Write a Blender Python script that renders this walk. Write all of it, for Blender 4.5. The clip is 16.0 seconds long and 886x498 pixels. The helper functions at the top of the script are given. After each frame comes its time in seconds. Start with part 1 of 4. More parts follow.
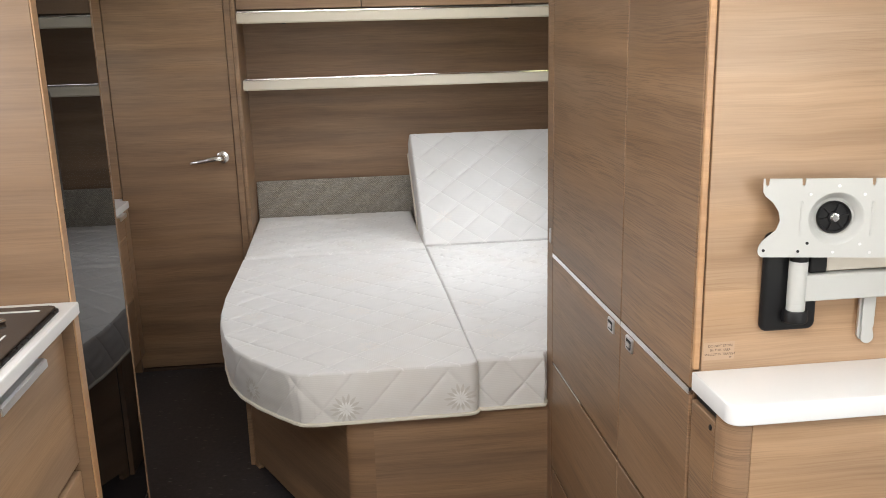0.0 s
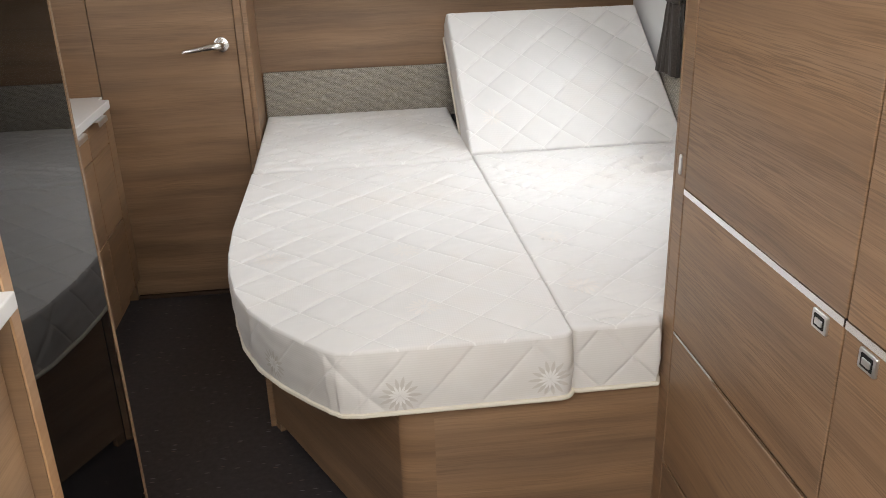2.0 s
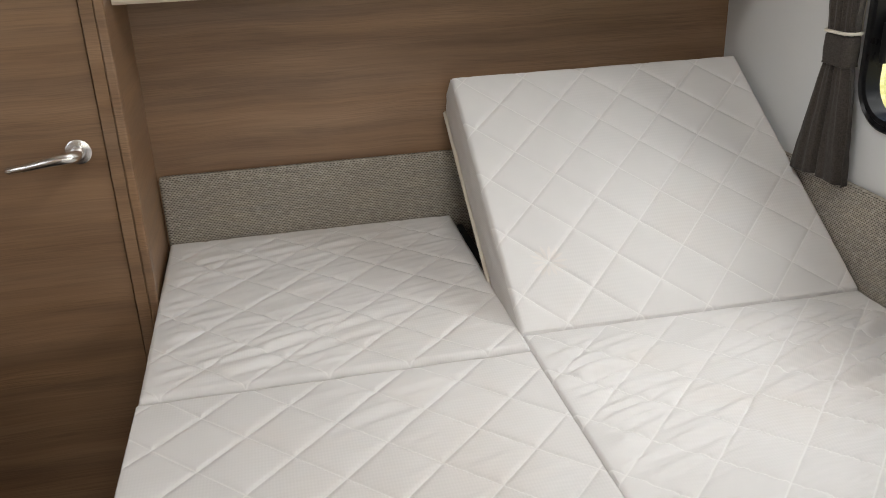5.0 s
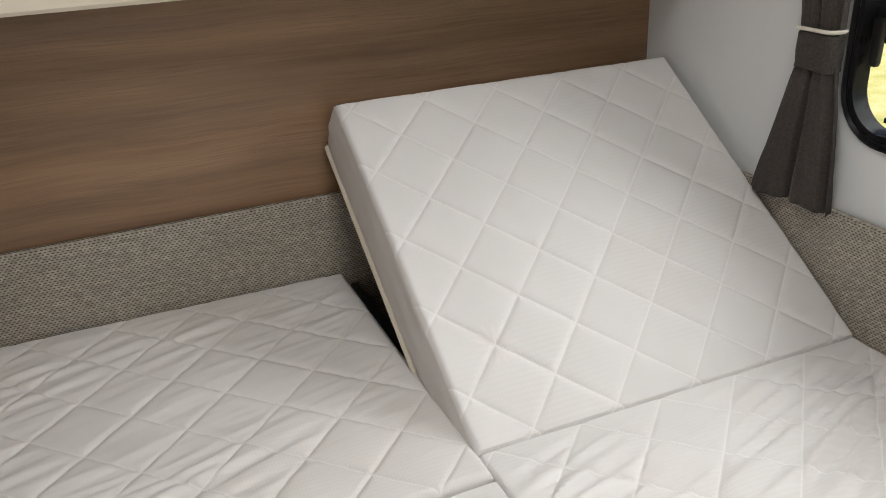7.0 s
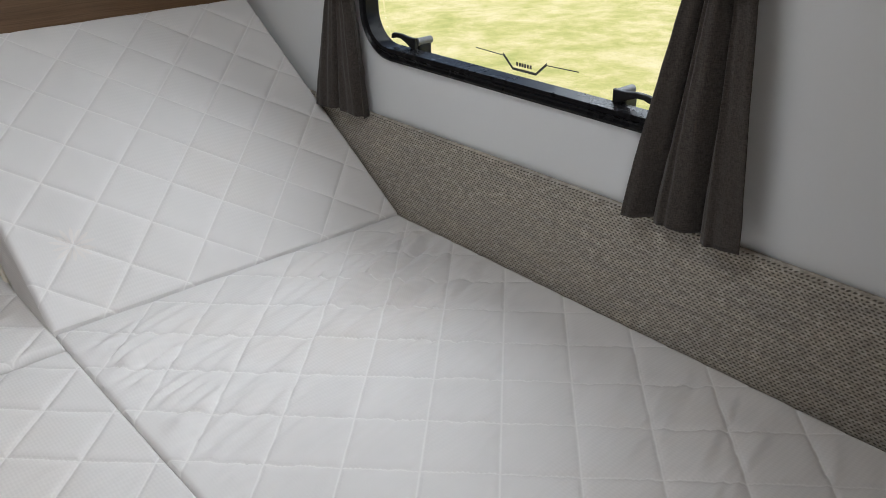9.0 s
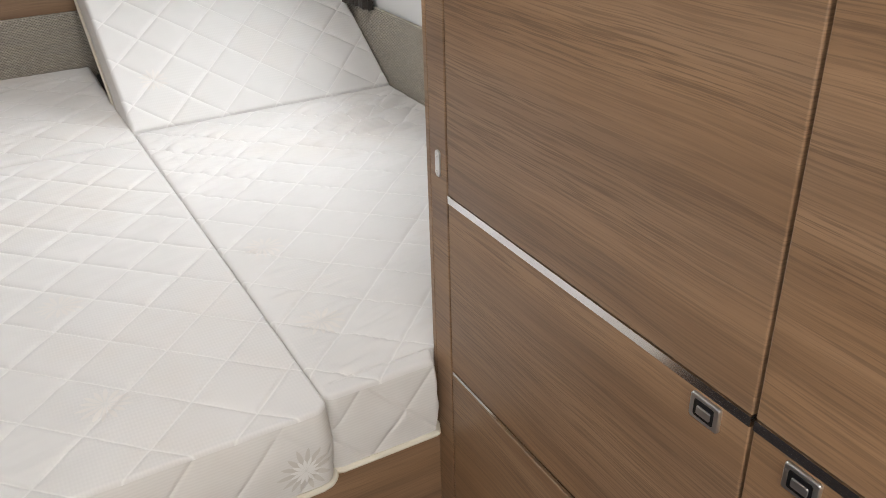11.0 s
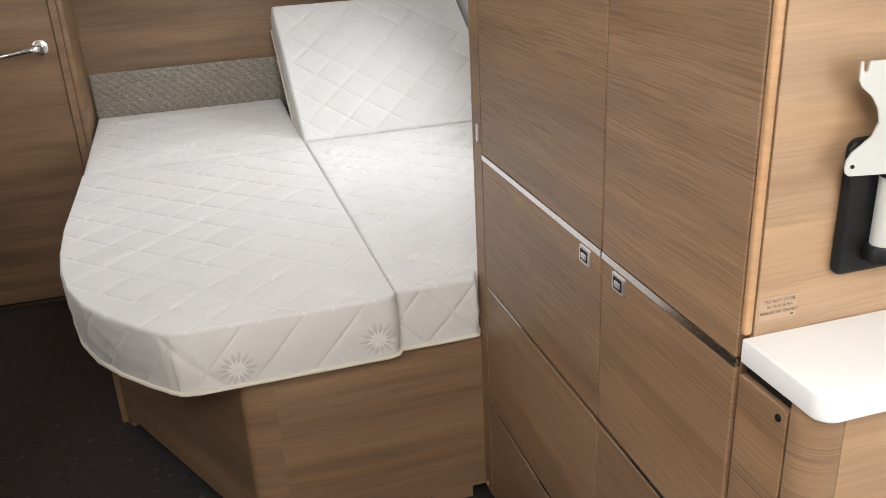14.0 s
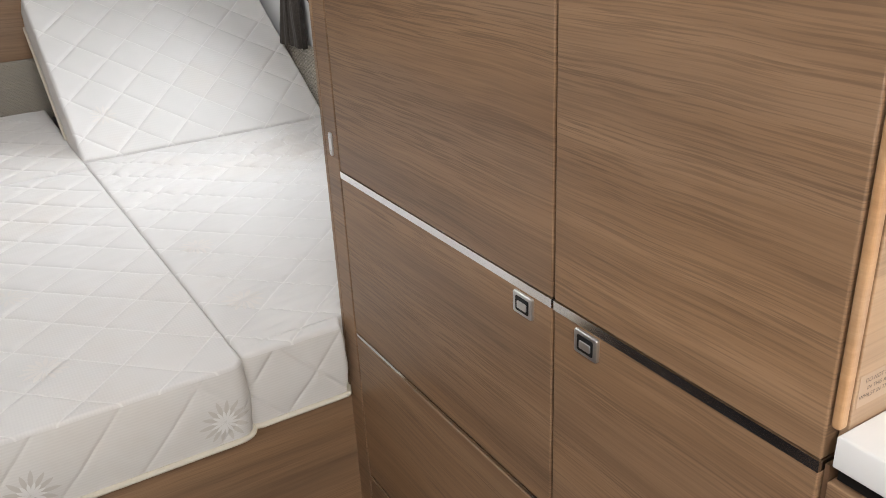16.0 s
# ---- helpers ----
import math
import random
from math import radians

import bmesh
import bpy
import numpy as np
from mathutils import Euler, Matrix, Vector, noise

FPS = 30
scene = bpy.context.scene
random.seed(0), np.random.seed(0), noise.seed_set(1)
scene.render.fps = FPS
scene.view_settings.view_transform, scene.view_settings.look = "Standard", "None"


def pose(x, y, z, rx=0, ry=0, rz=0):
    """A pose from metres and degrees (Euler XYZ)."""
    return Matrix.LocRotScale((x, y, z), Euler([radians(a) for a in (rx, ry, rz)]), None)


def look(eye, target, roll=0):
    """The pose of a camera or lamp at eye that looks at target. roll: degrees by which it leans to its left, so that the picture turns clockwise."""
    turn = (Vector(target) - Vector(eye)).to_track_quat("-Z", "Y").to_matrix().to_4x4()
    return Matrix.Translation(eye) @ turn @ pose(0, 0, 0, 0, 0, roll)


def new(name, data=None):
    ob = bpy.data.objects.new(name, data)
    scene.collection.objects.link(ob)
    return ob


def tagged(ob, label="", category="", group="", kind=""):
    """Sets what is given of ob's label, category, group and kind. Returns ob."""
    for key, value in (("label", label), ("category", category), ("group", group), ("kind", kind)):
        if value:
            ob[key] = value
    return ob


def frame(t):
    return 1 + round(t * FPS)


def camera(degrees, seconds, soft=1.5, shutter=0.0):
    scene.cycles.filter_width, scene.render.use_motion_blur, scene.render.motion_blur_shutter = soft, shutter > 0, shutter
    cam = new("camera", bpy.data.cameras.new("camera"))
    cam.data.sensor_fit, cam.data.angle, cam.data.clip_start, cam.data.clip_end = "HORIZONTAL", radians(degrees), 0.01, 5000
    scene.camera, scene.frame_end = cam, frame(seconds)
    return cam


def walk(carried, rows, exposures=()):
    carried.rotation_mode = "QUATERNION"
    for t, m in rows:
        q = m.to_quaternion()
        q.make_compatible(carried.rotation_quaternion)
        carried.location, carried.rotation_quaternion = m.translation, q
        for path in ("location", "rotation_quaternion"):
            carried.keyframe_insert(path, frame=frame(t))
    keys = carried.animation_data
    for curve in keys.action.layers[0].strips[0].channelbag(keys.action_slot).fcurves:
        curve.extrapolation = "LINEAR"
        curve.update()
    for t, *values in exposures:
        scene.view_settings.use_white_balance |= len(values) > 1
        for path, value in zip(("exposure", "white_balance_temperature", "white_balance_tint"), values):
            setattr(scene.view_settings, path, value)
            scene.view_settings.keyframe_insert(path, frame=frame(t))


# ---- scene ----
cam = camera(54.8, 16.0, soft=0.95)
PATH = [
    (0, (0.019, 0.021, 1.419), (0.239, 1.949, 0.934), -1.5),
    (0.5, (-0.006, 0.104, 1.396), (0.197, 1.997, 0.783), -1.4),
    (1, (-0.072, 0.246, 1.396), (0.124, 2.111, 0.7), -1.5),
    (1.5, (-0.092, 0.412, 1.39), (0.104, 2.259, 0.648), -1.6),
    (2, (-0.066, 0.637, 1.381), (0.129, 2.479, 0.625), -1.9),
    (2.5, (-0.076, 0.827, 1.401), (0.127, 2.665, 0.639), -1.9),
    (3, (-0.108, 1.051, 1.393), (0.105, 2.888, 0.63), -1.9),
    (3.5, (-0.131, 1.29, 1.396), (0.117, 3.121, 0.63), -2.0),
    (4, (-0.116, 1.549, 1.394), (0.175, 3.373, 0.627), -1.9),
    (4.5, (-0.1, 1.746, 1.404), (0.213, 3.566, 0.635), -2.0),
    (6.8, (-0.095, 2.435, 1.387), (0.562, 4.131, 0.557), -2.5),
    (7, (-0.095, 2.434, 1.385), (0.605, 4.115, 0.557), -2.5),
    (7.5, (-0.081, 2.385, 1.374), (0.736, 4.014, 0.549), -2.6),
    (8, (-0.044, 2.281, 1.361), (0.963, 3.797, 0.531), -2.3),
    (8.5, (0.01, 2.155, 1.354), (1.161, 3.559, 0.514), -1.7),
    (9, (0.036, 1.989, 1.35), (1.192, 3.36, 0.464), -1.1),
    (9.2, (0.031, 1.924, 1.352), (1.163, 3.3, 0.443), -0.9),
    (11.3, (0.025, 1.02, 1.367), (0.825, 2.581, 0.406), -2.0),
    (11.5, (0.022, 0.942, 1.368), (0.803, 2.51, 0.404), -2.3),
    (12, (0.042, 0.77, 1.39), (0.802, 2.347, 0.424), -2.5),
    (12.5, (0.064, 0.625, 1.392), (0.789, 2.224, 0.436), -2.1),
    (13, (0.04, 0.544, 1.397), (0.665, 2.214, 0.491), -2.0),
    (13.5, (0.034, 0.502, 1.394), (0.557, 2.246, 0.565), -2.6),
    (14, (0.001, 0.487, 1.383), (0.494, 2.26, 0.601), -3.0),
    (14.5, (-0.022, 0.473, 1.363), (0.498, 2.243, 0.592), -3.3),
    (15, (-0.021, 0.566, 1.349), (0.664, 2.274, 0.567), -3.2),
    (15.5, (0.006, 0.739, 1.337), (0.865, 2.36, 0.541), -2.4),
    (16, (0.018, 0.883, 1.315), (0.942, 2.454, 0.491), -2.7),
]
walk(cam, [(t, look(eye, target, roll)) for t, eye, target, roll in PATH], exposures=[
    (0, 0.62, 6500, 10), (1.5, 0.80, 6550, 10), (2.5, 0.76, 6600, 10), (3.0, 0.70, 6650, 10), (3.5, 0.56, 6750, 10), (4.5, 0.38, 6750, 10), (7, 0.37, 6750, 10), (8, 0.24, 6600, 10), (8.5, 0.15, 6400, 10),
    (9.2, 0.07, 6250, 10), (11.5, 0.75, 6650, 10), (12.2, 0.72, 6650, 10), (13, 0.56, 6530, 10), (14.5, 0.72, 6550, 10), (16, 0.62, 6500, 10)])

# ---- world, sun, daylight through the openings, one added fill ----
SUN_EL, SUN_AZ = 52, -3
world = bpy.data.worlds.new("sky")
scene.world = world
world.use_nodes = True
wn = world.node_tree
sky = wn.nodes.new("ShaderNodeTexSky")
sky.sky_type = "NISHITA"
sky.sun_disc = False
sky.sun_elevation, sky.sun_rotation = radians(SUN_EL), radians(SUN_AZ)
wn.links.new(sky.outputs[0], wn.nodes["Background"].inputs[0])
wn.nodes["Background"].inputs[1].default_value = 0.12
sun = new("sun", bpy.data.lights.new("sun", "SUN"))
sun.data.energy, sun.data.angle, sun.data.color = 5.0, radians(0.5), (1.0, 0.95, 0.86)
se, sa = radians(SUN_EL), radians(SUN_AZ)
sun.matrix_world = look((math.sin(sa) * math.cos(se) * 20, math.cos(sa) * math.cos(se) * 20, math.sin(se) * 20), (0, 0, 0))


def daylight(name, eye, target, width, height, power, color=(0.97, 0.975, 0.975)):
    """The sky's light through one opening."""
    lamp = new(name, bpy.data.lights.new(name, "AREA"))
    lamp.data.shape, lamp.data.size, lamp.data.size_y = "RECTANGLE", width, height
    lamp.data.energy, lamp.data.color = power, color
    lamp.matrix_world = look(eye, target)


daylight("daylight_bed_window", (1.75, 2.95, 1.75), (0.10, 2.80, 0.70), 1.5, 1.0, 18, (0.95, 0.975, 1.0))
daylight("daylight_bed_rooflight", (0.30, 3.02, 1.965), (0.30, 3.0201, 0.0), 0.46, 0.46, 5.2, (0.98, 0.985, 1.0))
daylight("daylight_front_window", (0.0, -2.98, 1.40), (0.0, 0.0, 1.25), 1.6, 0.55, 16, (1.0, 0.95, 0.89))
daylight("daylight_dinette_window", (1.075, -0.15, 1.28), (0.0, 0.25, 1.15), 1.1, 0.5, 9.5, (1.0, 0.97, 0.93))
daylight("daylight_main_rooflight", (-0.04, 0.15, 1.97), (-0.04, 0.1501, 0.0), 0.7, 0.7, 19, (1.0, 0.98, 0.95))
daylight("daylight_kitchen_window", (-1.14, 0.75, 1.4), (0.0, 0.75, 1.3), 0.8, 0.4, 8.5)
# added fill that brightens the washroom door and bed; its opening is unseen
daylight("daylight_side_window", (-1.15, 2.85, 1.3), (0.0, 2.85, 1.0), 0.8, 0.4, 1.9)

# ---- materials ----


class Nodes:
    """A material's nodes, in short."""

    def __init__(self, name):
        self.mat = bpy.data.materials.new(name)
        self.mat.use_nodes = True
        self.tree = self.mat.node_tree
        self.bsdf = self.tree.nodes["Principled BSDF"]

    def add(self, kind, ins=(), **props):
        n = self.tree.nodes.new(kind)
        for k, v in props.items():
            if k == "data_type":
                n.data_type = v
            elif k == "operation":
                n.operation = v
            elif k == "blend_type":
                n.blend_type = v
            elif k == "feature":
                n.feature = v
            elif k == "wave_type":
                n.wave_type = v
            elif k == "bands_direction":
                n.bands_direction = v
        for k, v in dict(ins).items():
            self.put(n.inputs[k], v)
        return n

    def put(self, socket, v):
        if hasattr(v, "is_output"):
            self.tree.links.new(v, socket)
        else:
            socket.default_value = v

    def mapped(self, scale, spread=0.0):
        co = self.add("ShaderNodeTexCoord").outputs["Object"]
        m = self.add("ShaderNodeMapping", {"Vector": co, "Scale": scale})
        if spread:
            rnd = self.add("ShaderNodeObjectInfo").outputs["Random"]
            off = self.add("ShaderNodeMath", {0: rnd, 1: spread}, operation="MULTIPLY").outputs[0]
            comb = self.add("ShaderNodeCombineXYZ", {0: off, 1: off, 2: off}).outputs[0]
            self.put(m.inputs["Location"], comb)
        return m.outputs[0]

    def noise(self, scale, size=1.0, detail=4.0, rough=0.55, spread=0.0, warp=0.0):
        return self.add("ShaderNodeTexNoise", {"Vector": self.mapped(scale, spread), "Scale": size, "Detail": detail,
                                               "Roughness": rough, "Distortion": warp}).outputs["Fac"]

    def ramp(self, fac, stops):
        n = self.add("ShaderNodeValToRGB", {0: fac})
        el = n.color_ramp.elements
        while len(el) < len(stops):
            el.new(0.5)
        for e, (p, c) in zip(el, stops):
            e.position = p
            e.color = (*c, 1) if len(c) == 3 else c
        return n.outputs[0]

    def mix(self, fac, a, b, blend="MIX"):
        n = self.add("ShaderNodeMix", data_type="RGBA", blend_type=blend)
        for s, v in ((n.inputs[0], fac), (n.inputs[6], a), (n.inputs[7], b)):
            if isinstance(v, tuple) and len(v) == 3:
                v = (*v, 1)
            self.put(s, v)
        return n.outputs[2]

    def bump(self, height, strength=0.2, distance=0.002):
        self.put(self.bsdf.inputs["Normal"], self.add("ShaderNodeBump", {"Height": height, "Strength": strength, "Distance": distance}).outputs[0])

    def done(self, color, rough=0.5, metal=0.0, spec=0.5):
        if isinstance(color, tuple) and len(color) == 3:
            color = (*color, 1)
        self.put(self.bsdf.inputs["Base Color"], color)
        self.put(self.bsdf.inputs["Roughness"], rough)
        self.put(self.bsdf.inputs["Metallic"], metal)
        self.put(self.bsdf.inputs["Specular IOR Level"], spec)
        return self.mat


def wood(name, dark, mid, light, pores=0.55, rough=0.42, fine=0.4):
    """Laminate with level, slightly wavy grain: broad bands, streaks and short dark pores."""
    n = Nodes(name)
    rnd = n.add("ShaderNodeMath", {0: n.add("ShaderNodeObjectInfo").outputs["Random"], 1: 40.0}, operation="MULTIPLY").outputs[0]
    co = n.add("ShaderNodeVectorMath", {0: n.add("ShaderNodeTexCoord").outputs["Object"], 1: n.add("ShaderNodeCombineXYZ", {0: rnd, 1: rnd, 2: rnd}).outputs[0]}, operation="ADD").outputs[0]
    sway = n.add("ShaderNodeTexNoise", {"Vector": co, "Scale": 3.2, "Detail": 2.0}).outputs["Fac"]
    lift = n.add("ShaderNodeMath", {0: sway, 1: 0.020}, operation="MULTIPLY").outputs[0]
    co = n.add("ShaderNodeVectorMath", {0: co, 1: n.add("ShaderNodeCombineXYZ", {2: lift}).outputs[0]}, operation="ADD").outputs[0]

    def layer(scale, detail, roughness):
        v = n.add("ShaderNodeMapping", {"Vector": co, "Scale": scale}).outputs[0]
        return n.add("ShaderNodeTexNoise", {"Vector": v, "Scale": 1.0, "Detail": detail, "Roughness": roughness}).outputs["Fac"]
    broad = layer((1.3, 1.3, 17.0), 4.0, 0.55)
    streak = layer((2.2, 2.2, 170.0), 4.0, 0.62)
    pore = layer((9.5, 9.5, 400.0), 4.0, 0.6)
    hair = layer((9.0, 9.0, 700.0), 2.0, 0.5)
    hue = layer((0.9, 0.9, 11.0), 2.0, 0.5)
    patch = layer((2.0, 2.0, 24.0), 3.0, 0.55)
    col = n.ramp(n.mix(fine, broad, streak), [(0.32, dark), (0.5, mid), (0.68, light)])
    mask = n.add("ShaderNodeMath", {0: n.ramp(n.mix(0.45, pore, hair), [(0.475, (0, 0, 0)), (0.575, (1, 1, 1))]), 1: n.ramp(patch, [(0.36, (0.30, 0.30, 0.30)), (0.62, (1, 1, 1))])}, operation="MULTIPLY").outputs[0]
    mask = n.add("ShaderNodeMath", {0: mask, 1: pores}, operation="MULTIPLY").outputs[0]
    col = n.mix(1.0, col, n.ramp(hue, [(0.35, (0.93, 0.95, 0.98)), (0.65, (1.06, 1.03, 0.96))]), "MULTIPLY")
    col = n.mix(mask, col, tuple(c * 0.55 for c in dark))
    n.bump(n.mix(0.5, streak, pore), 0.10, 0.0012)
    return n.done(col, n.add("ShaderNodeMapRange", {0: broad, 1: 0.3, 2: 0.7, 3: rough * 0.9, 4: rough * 1.1}).outputs[0])


def plain(name, color, rough=0.5, metal=0.0, grain=40.0, vary=0.08, bumpy=0.03, spec=0.5):
    """Paint, plastic or metal with slight unevenness."""
    n = Nodes(name)
    a = n.noise((1, 1, 1), grain, 3.0, 0.6, 10)
    b = n.noise((1, 1, 1), 3.0, 2.0, 0.5, 10)
    f = n.mix(0.5, a, b)
    col = n.mix(f, tuple(c * (1 - vary) for c in color), tuple(min(1, c * (1 + vary)) for c in color))
    if bumpy:
        n.bump(a, bumpy, 0.001)
    r = n.add("ShaderNodeMapRange", {0: f, 1: 0.3, 2: 0.7, 3: rough * 0.85, 4: min(1, rough * 1.15)}).outputs[0]
    return n.done(col, r, metal, spec)


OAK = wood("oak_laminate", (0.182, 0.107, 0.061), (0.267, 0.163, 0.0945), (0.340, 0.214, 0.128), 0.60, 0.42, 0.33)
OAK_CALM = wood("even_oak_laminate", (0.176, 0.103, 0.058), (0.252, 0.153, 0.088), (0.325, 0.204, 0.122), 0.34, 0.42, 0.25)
# lighter oak: daylight put into the colour of end panel, cabinet and drawer fronts
OAK_LIT = wood("daylit_oak_laminate", (0.280, 0.172, 0.098), (0.368, 0.236, 0.141), (0.447, 0.299, 0.188), 0.26, 0.38, 0.34)
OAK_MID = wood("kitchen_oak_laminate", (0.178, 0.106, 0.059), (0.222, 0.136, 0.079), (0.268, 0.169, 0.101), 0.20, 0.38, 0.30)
OAK_EDGE = wood("oak_edge_band", (0.36, 0.20, 0.10), (0.43, 0.25, 0.13), (0.50, 0.31, 0.17), 0.1, 0.4)
OAK_GAP = plain("oak_edge_in_door_gap", (0.13, 0.070, 0.036), 0.6)
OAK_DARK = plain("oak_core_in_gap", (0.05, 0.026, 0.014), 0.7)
WALL = plain("pale_grey_wall_board", (0.66, 0.67, 0.67), 0.55, grain=160, vary=0.03, bumpy=0.05)
LINING = plain("white_ceiling_lining", (0.74, 0.74, 0.72), 0.6, grain=120, vary=0.03)
WHITE = plain("white_worktop_laminate", (0.74, 0.74, 0.735), 0.22, grain=90, vary=0.02, bumpy=0.01)
LIP = plain("ivory_shelf_edge", (0.66, 0.60, 0.50), 0.35, vary=0.04)
CHROME = plain("polished_metal", (0.78, 0.78, 0.78), 0.12, 1.0, vary=0.03, bumpy=0.0)
ALU = plain("brushed_aluminium", (0.72, 0.72, 0.72), 0.36, 1.0, vary=0.04, bumpy=0.0)
STRIP = plain("satin_aluminium_strip", (0.80, 0.80, 0.80), 0.16, 1.0, vary=0.0, bumpy=0.0)
BLACK = plain("black_plastic", (0.008, 0.008, 0.0085), 0.42, vary=0.1, bumpy=0.05, spec=0.22)
RUBBER = plain("black_window_frame", (0.008, 0.008, 0.009), 0.28, vary=0.1, bumpy=0.0, spec=0.12)
GREY = plain("light_grey_coated_steel", (0.47, 0.475, 0.455), 0.42, vary=0.03, bumpy=0.06)
DARKGREY = plain("dark_grey_plastic", (0.10, 0.10, 0.105), 0.4, vary=0.05)
NICKEL = plain("satin_nickel", (0.82, 0.81, 0.80), 0.24, 1.0, vary=0.03, bumpy=0.0)
GLOSS = plain("black_glossy_fridge_front", (0.006, 0.0055, 0.0055), 0.010, vary=0.1, bumpy=0.0, spec=0.30)
HOBGLASS = plain("dark_glass_hob_lid", (0.016, 0.012, 0.010), 0.04, vary=0.1, bumpy=0.0)
PIPING = plain("cream_piping", (0.70, 0.655, 0.56), 0.8, vary=0.06)
INK = plain("dark_brown_ink", (0.045, 0.033, 0.025), 0.6, bumpy=0.0)
BLACKINK = plain("black_print", (0.015, 0.015, 0.015), 0.5, bumpy=0.0)
FILM = plain("clear_sticker_film", (0.415, 0.285, 0.19), 0.3, vary=0.03, bumpy=0.0)
CREAM = plain("cream_plastic", (0.64, 0.60, 0.52), 0.45, vary=0.04)


def vinyl():
    n = Nodes("charcoal_flecked_vinyl")
    base = n.ramp(n.noise((1, 1, 1), 60.0, 4.0, 0.6), [(0.3, (0.022, 0.0185, 0.0195)), (0.7, (0.043, 0.037, 0.038))])
    v = n.add("ShaderNodeTexVoronoi", {"Vector": n.mapped((28, 110, 1)), "Scale": 1.0, "Randomness": 1.0})
    near = n.ramp(v.outputs["Distance"], [(0.10, (1, 1, 1)), (0.26, (0, 0, 0))])
    pick = n.ramp(n.add("ShaderNodeSeparateColor", {0: v.outputs["Color"]}).outputs[0], [(0.72, (0, 0, 0)), (0.80, (1, 1, 1))])
    mask = n.add("ShaderNodeMath", {0: near, 1: pick}, operation="MULTIPLY").outputs[0]
    mask = n.add("ShaderNodeMath", {0: mask, 1: 0.85}, operation="MULTIPLY").outputs[0]
    tint = n.mix(n.add("ShaderNodeSeparateColor", {0: v.outputs["Color"]}).outputs[1], (0.20, 0.20, 0.21), (0.17, 0.11, 0.08))
    n.bump(n.noise((1, 1, 1), 220.0, 2.0), 0.15, 0.001)
    return n.done(n.mix(mask, base, tint), 0.5)


def weave():
    """Open knit of pale thread round small dark eyes, set in staggered rows."""
    n = Nodes("woven_grey_beige_upholstery")

    def calc(op, a, b=0.0):
        return n.add("ShaderNodeMath", {0: a, 1: b}, operation=op).outputs[0]
    sep = n.add("ShaderNodeSeparateXYZ", {0: n.mapped((1, 1, 1))})
    wob = calc("MULTIPLY", n.noise((1, 1, 1), 110.0, 3.0), 0.0065)
    wob2 = calc("MULTIPLY", n.noise((1, 1, 1), 150.0, 2.0), 0.0022)
    u = calc("DIVIDE", calc("ADD", calc("ADD", sep.outputs[0], sep.outputs[1]), wob), 0.0082)
    v = calc("DIVIDE", calc("ADD", sep.outputs[2], wob2), 0.0045)
    shift = calc("MULTIPLY", calc("MODULO", calc("FLOOR", calc("ADD", v, 1000.0)), 2.0), 0.5)
    fu = calc("SUBTRACT", calc("FRACT", calc("ADD", u, shift)), 0.5)
    fv = calc("SUBTRACT", calc("FRACT", v), 0.5)
    d = calc("SQRT", calc("ADD", calc("POWER", calc("ABSOLUTE", calc("DIVIDE", fu, 0.37)), 2.0), calc("POWER", calc("ABSOLUTE", calc("DIVIDE", fv, 0.33)), 2.0)))
    thread = n.ramp(d, [(0.55, (0, 0, 0)), (1.0, (1, 1, 1))])
    tone = n.ramp(n.noise((60, 60, 150), 1.0, 4.0, 0.7), [(0.3, (0.26, 0.24, 0.205)), (0.5, (0.385, 0.36, 0.31)), (0.7, (0.55, 0.525, 0.47))])
    broad = n.ramp(n.noise((9, 9, 60), 1.0, 3.0), [(0.3, (0.86, 0.86, 0.88)), (0.7, (1.08, 1.05, 1.0))])
    col = n.mix(thread, (0.115, 0.100, 0.082), n.mix(1.0, tone, broad, "MULTIPLY"))
    n.bump(n.mix(0.2, thread, n.noise((300, 300, 300), 1.0, 2.0)), 0.7, 0.0022)
    return n.done(col, 0.9, 0.0, 0.2)


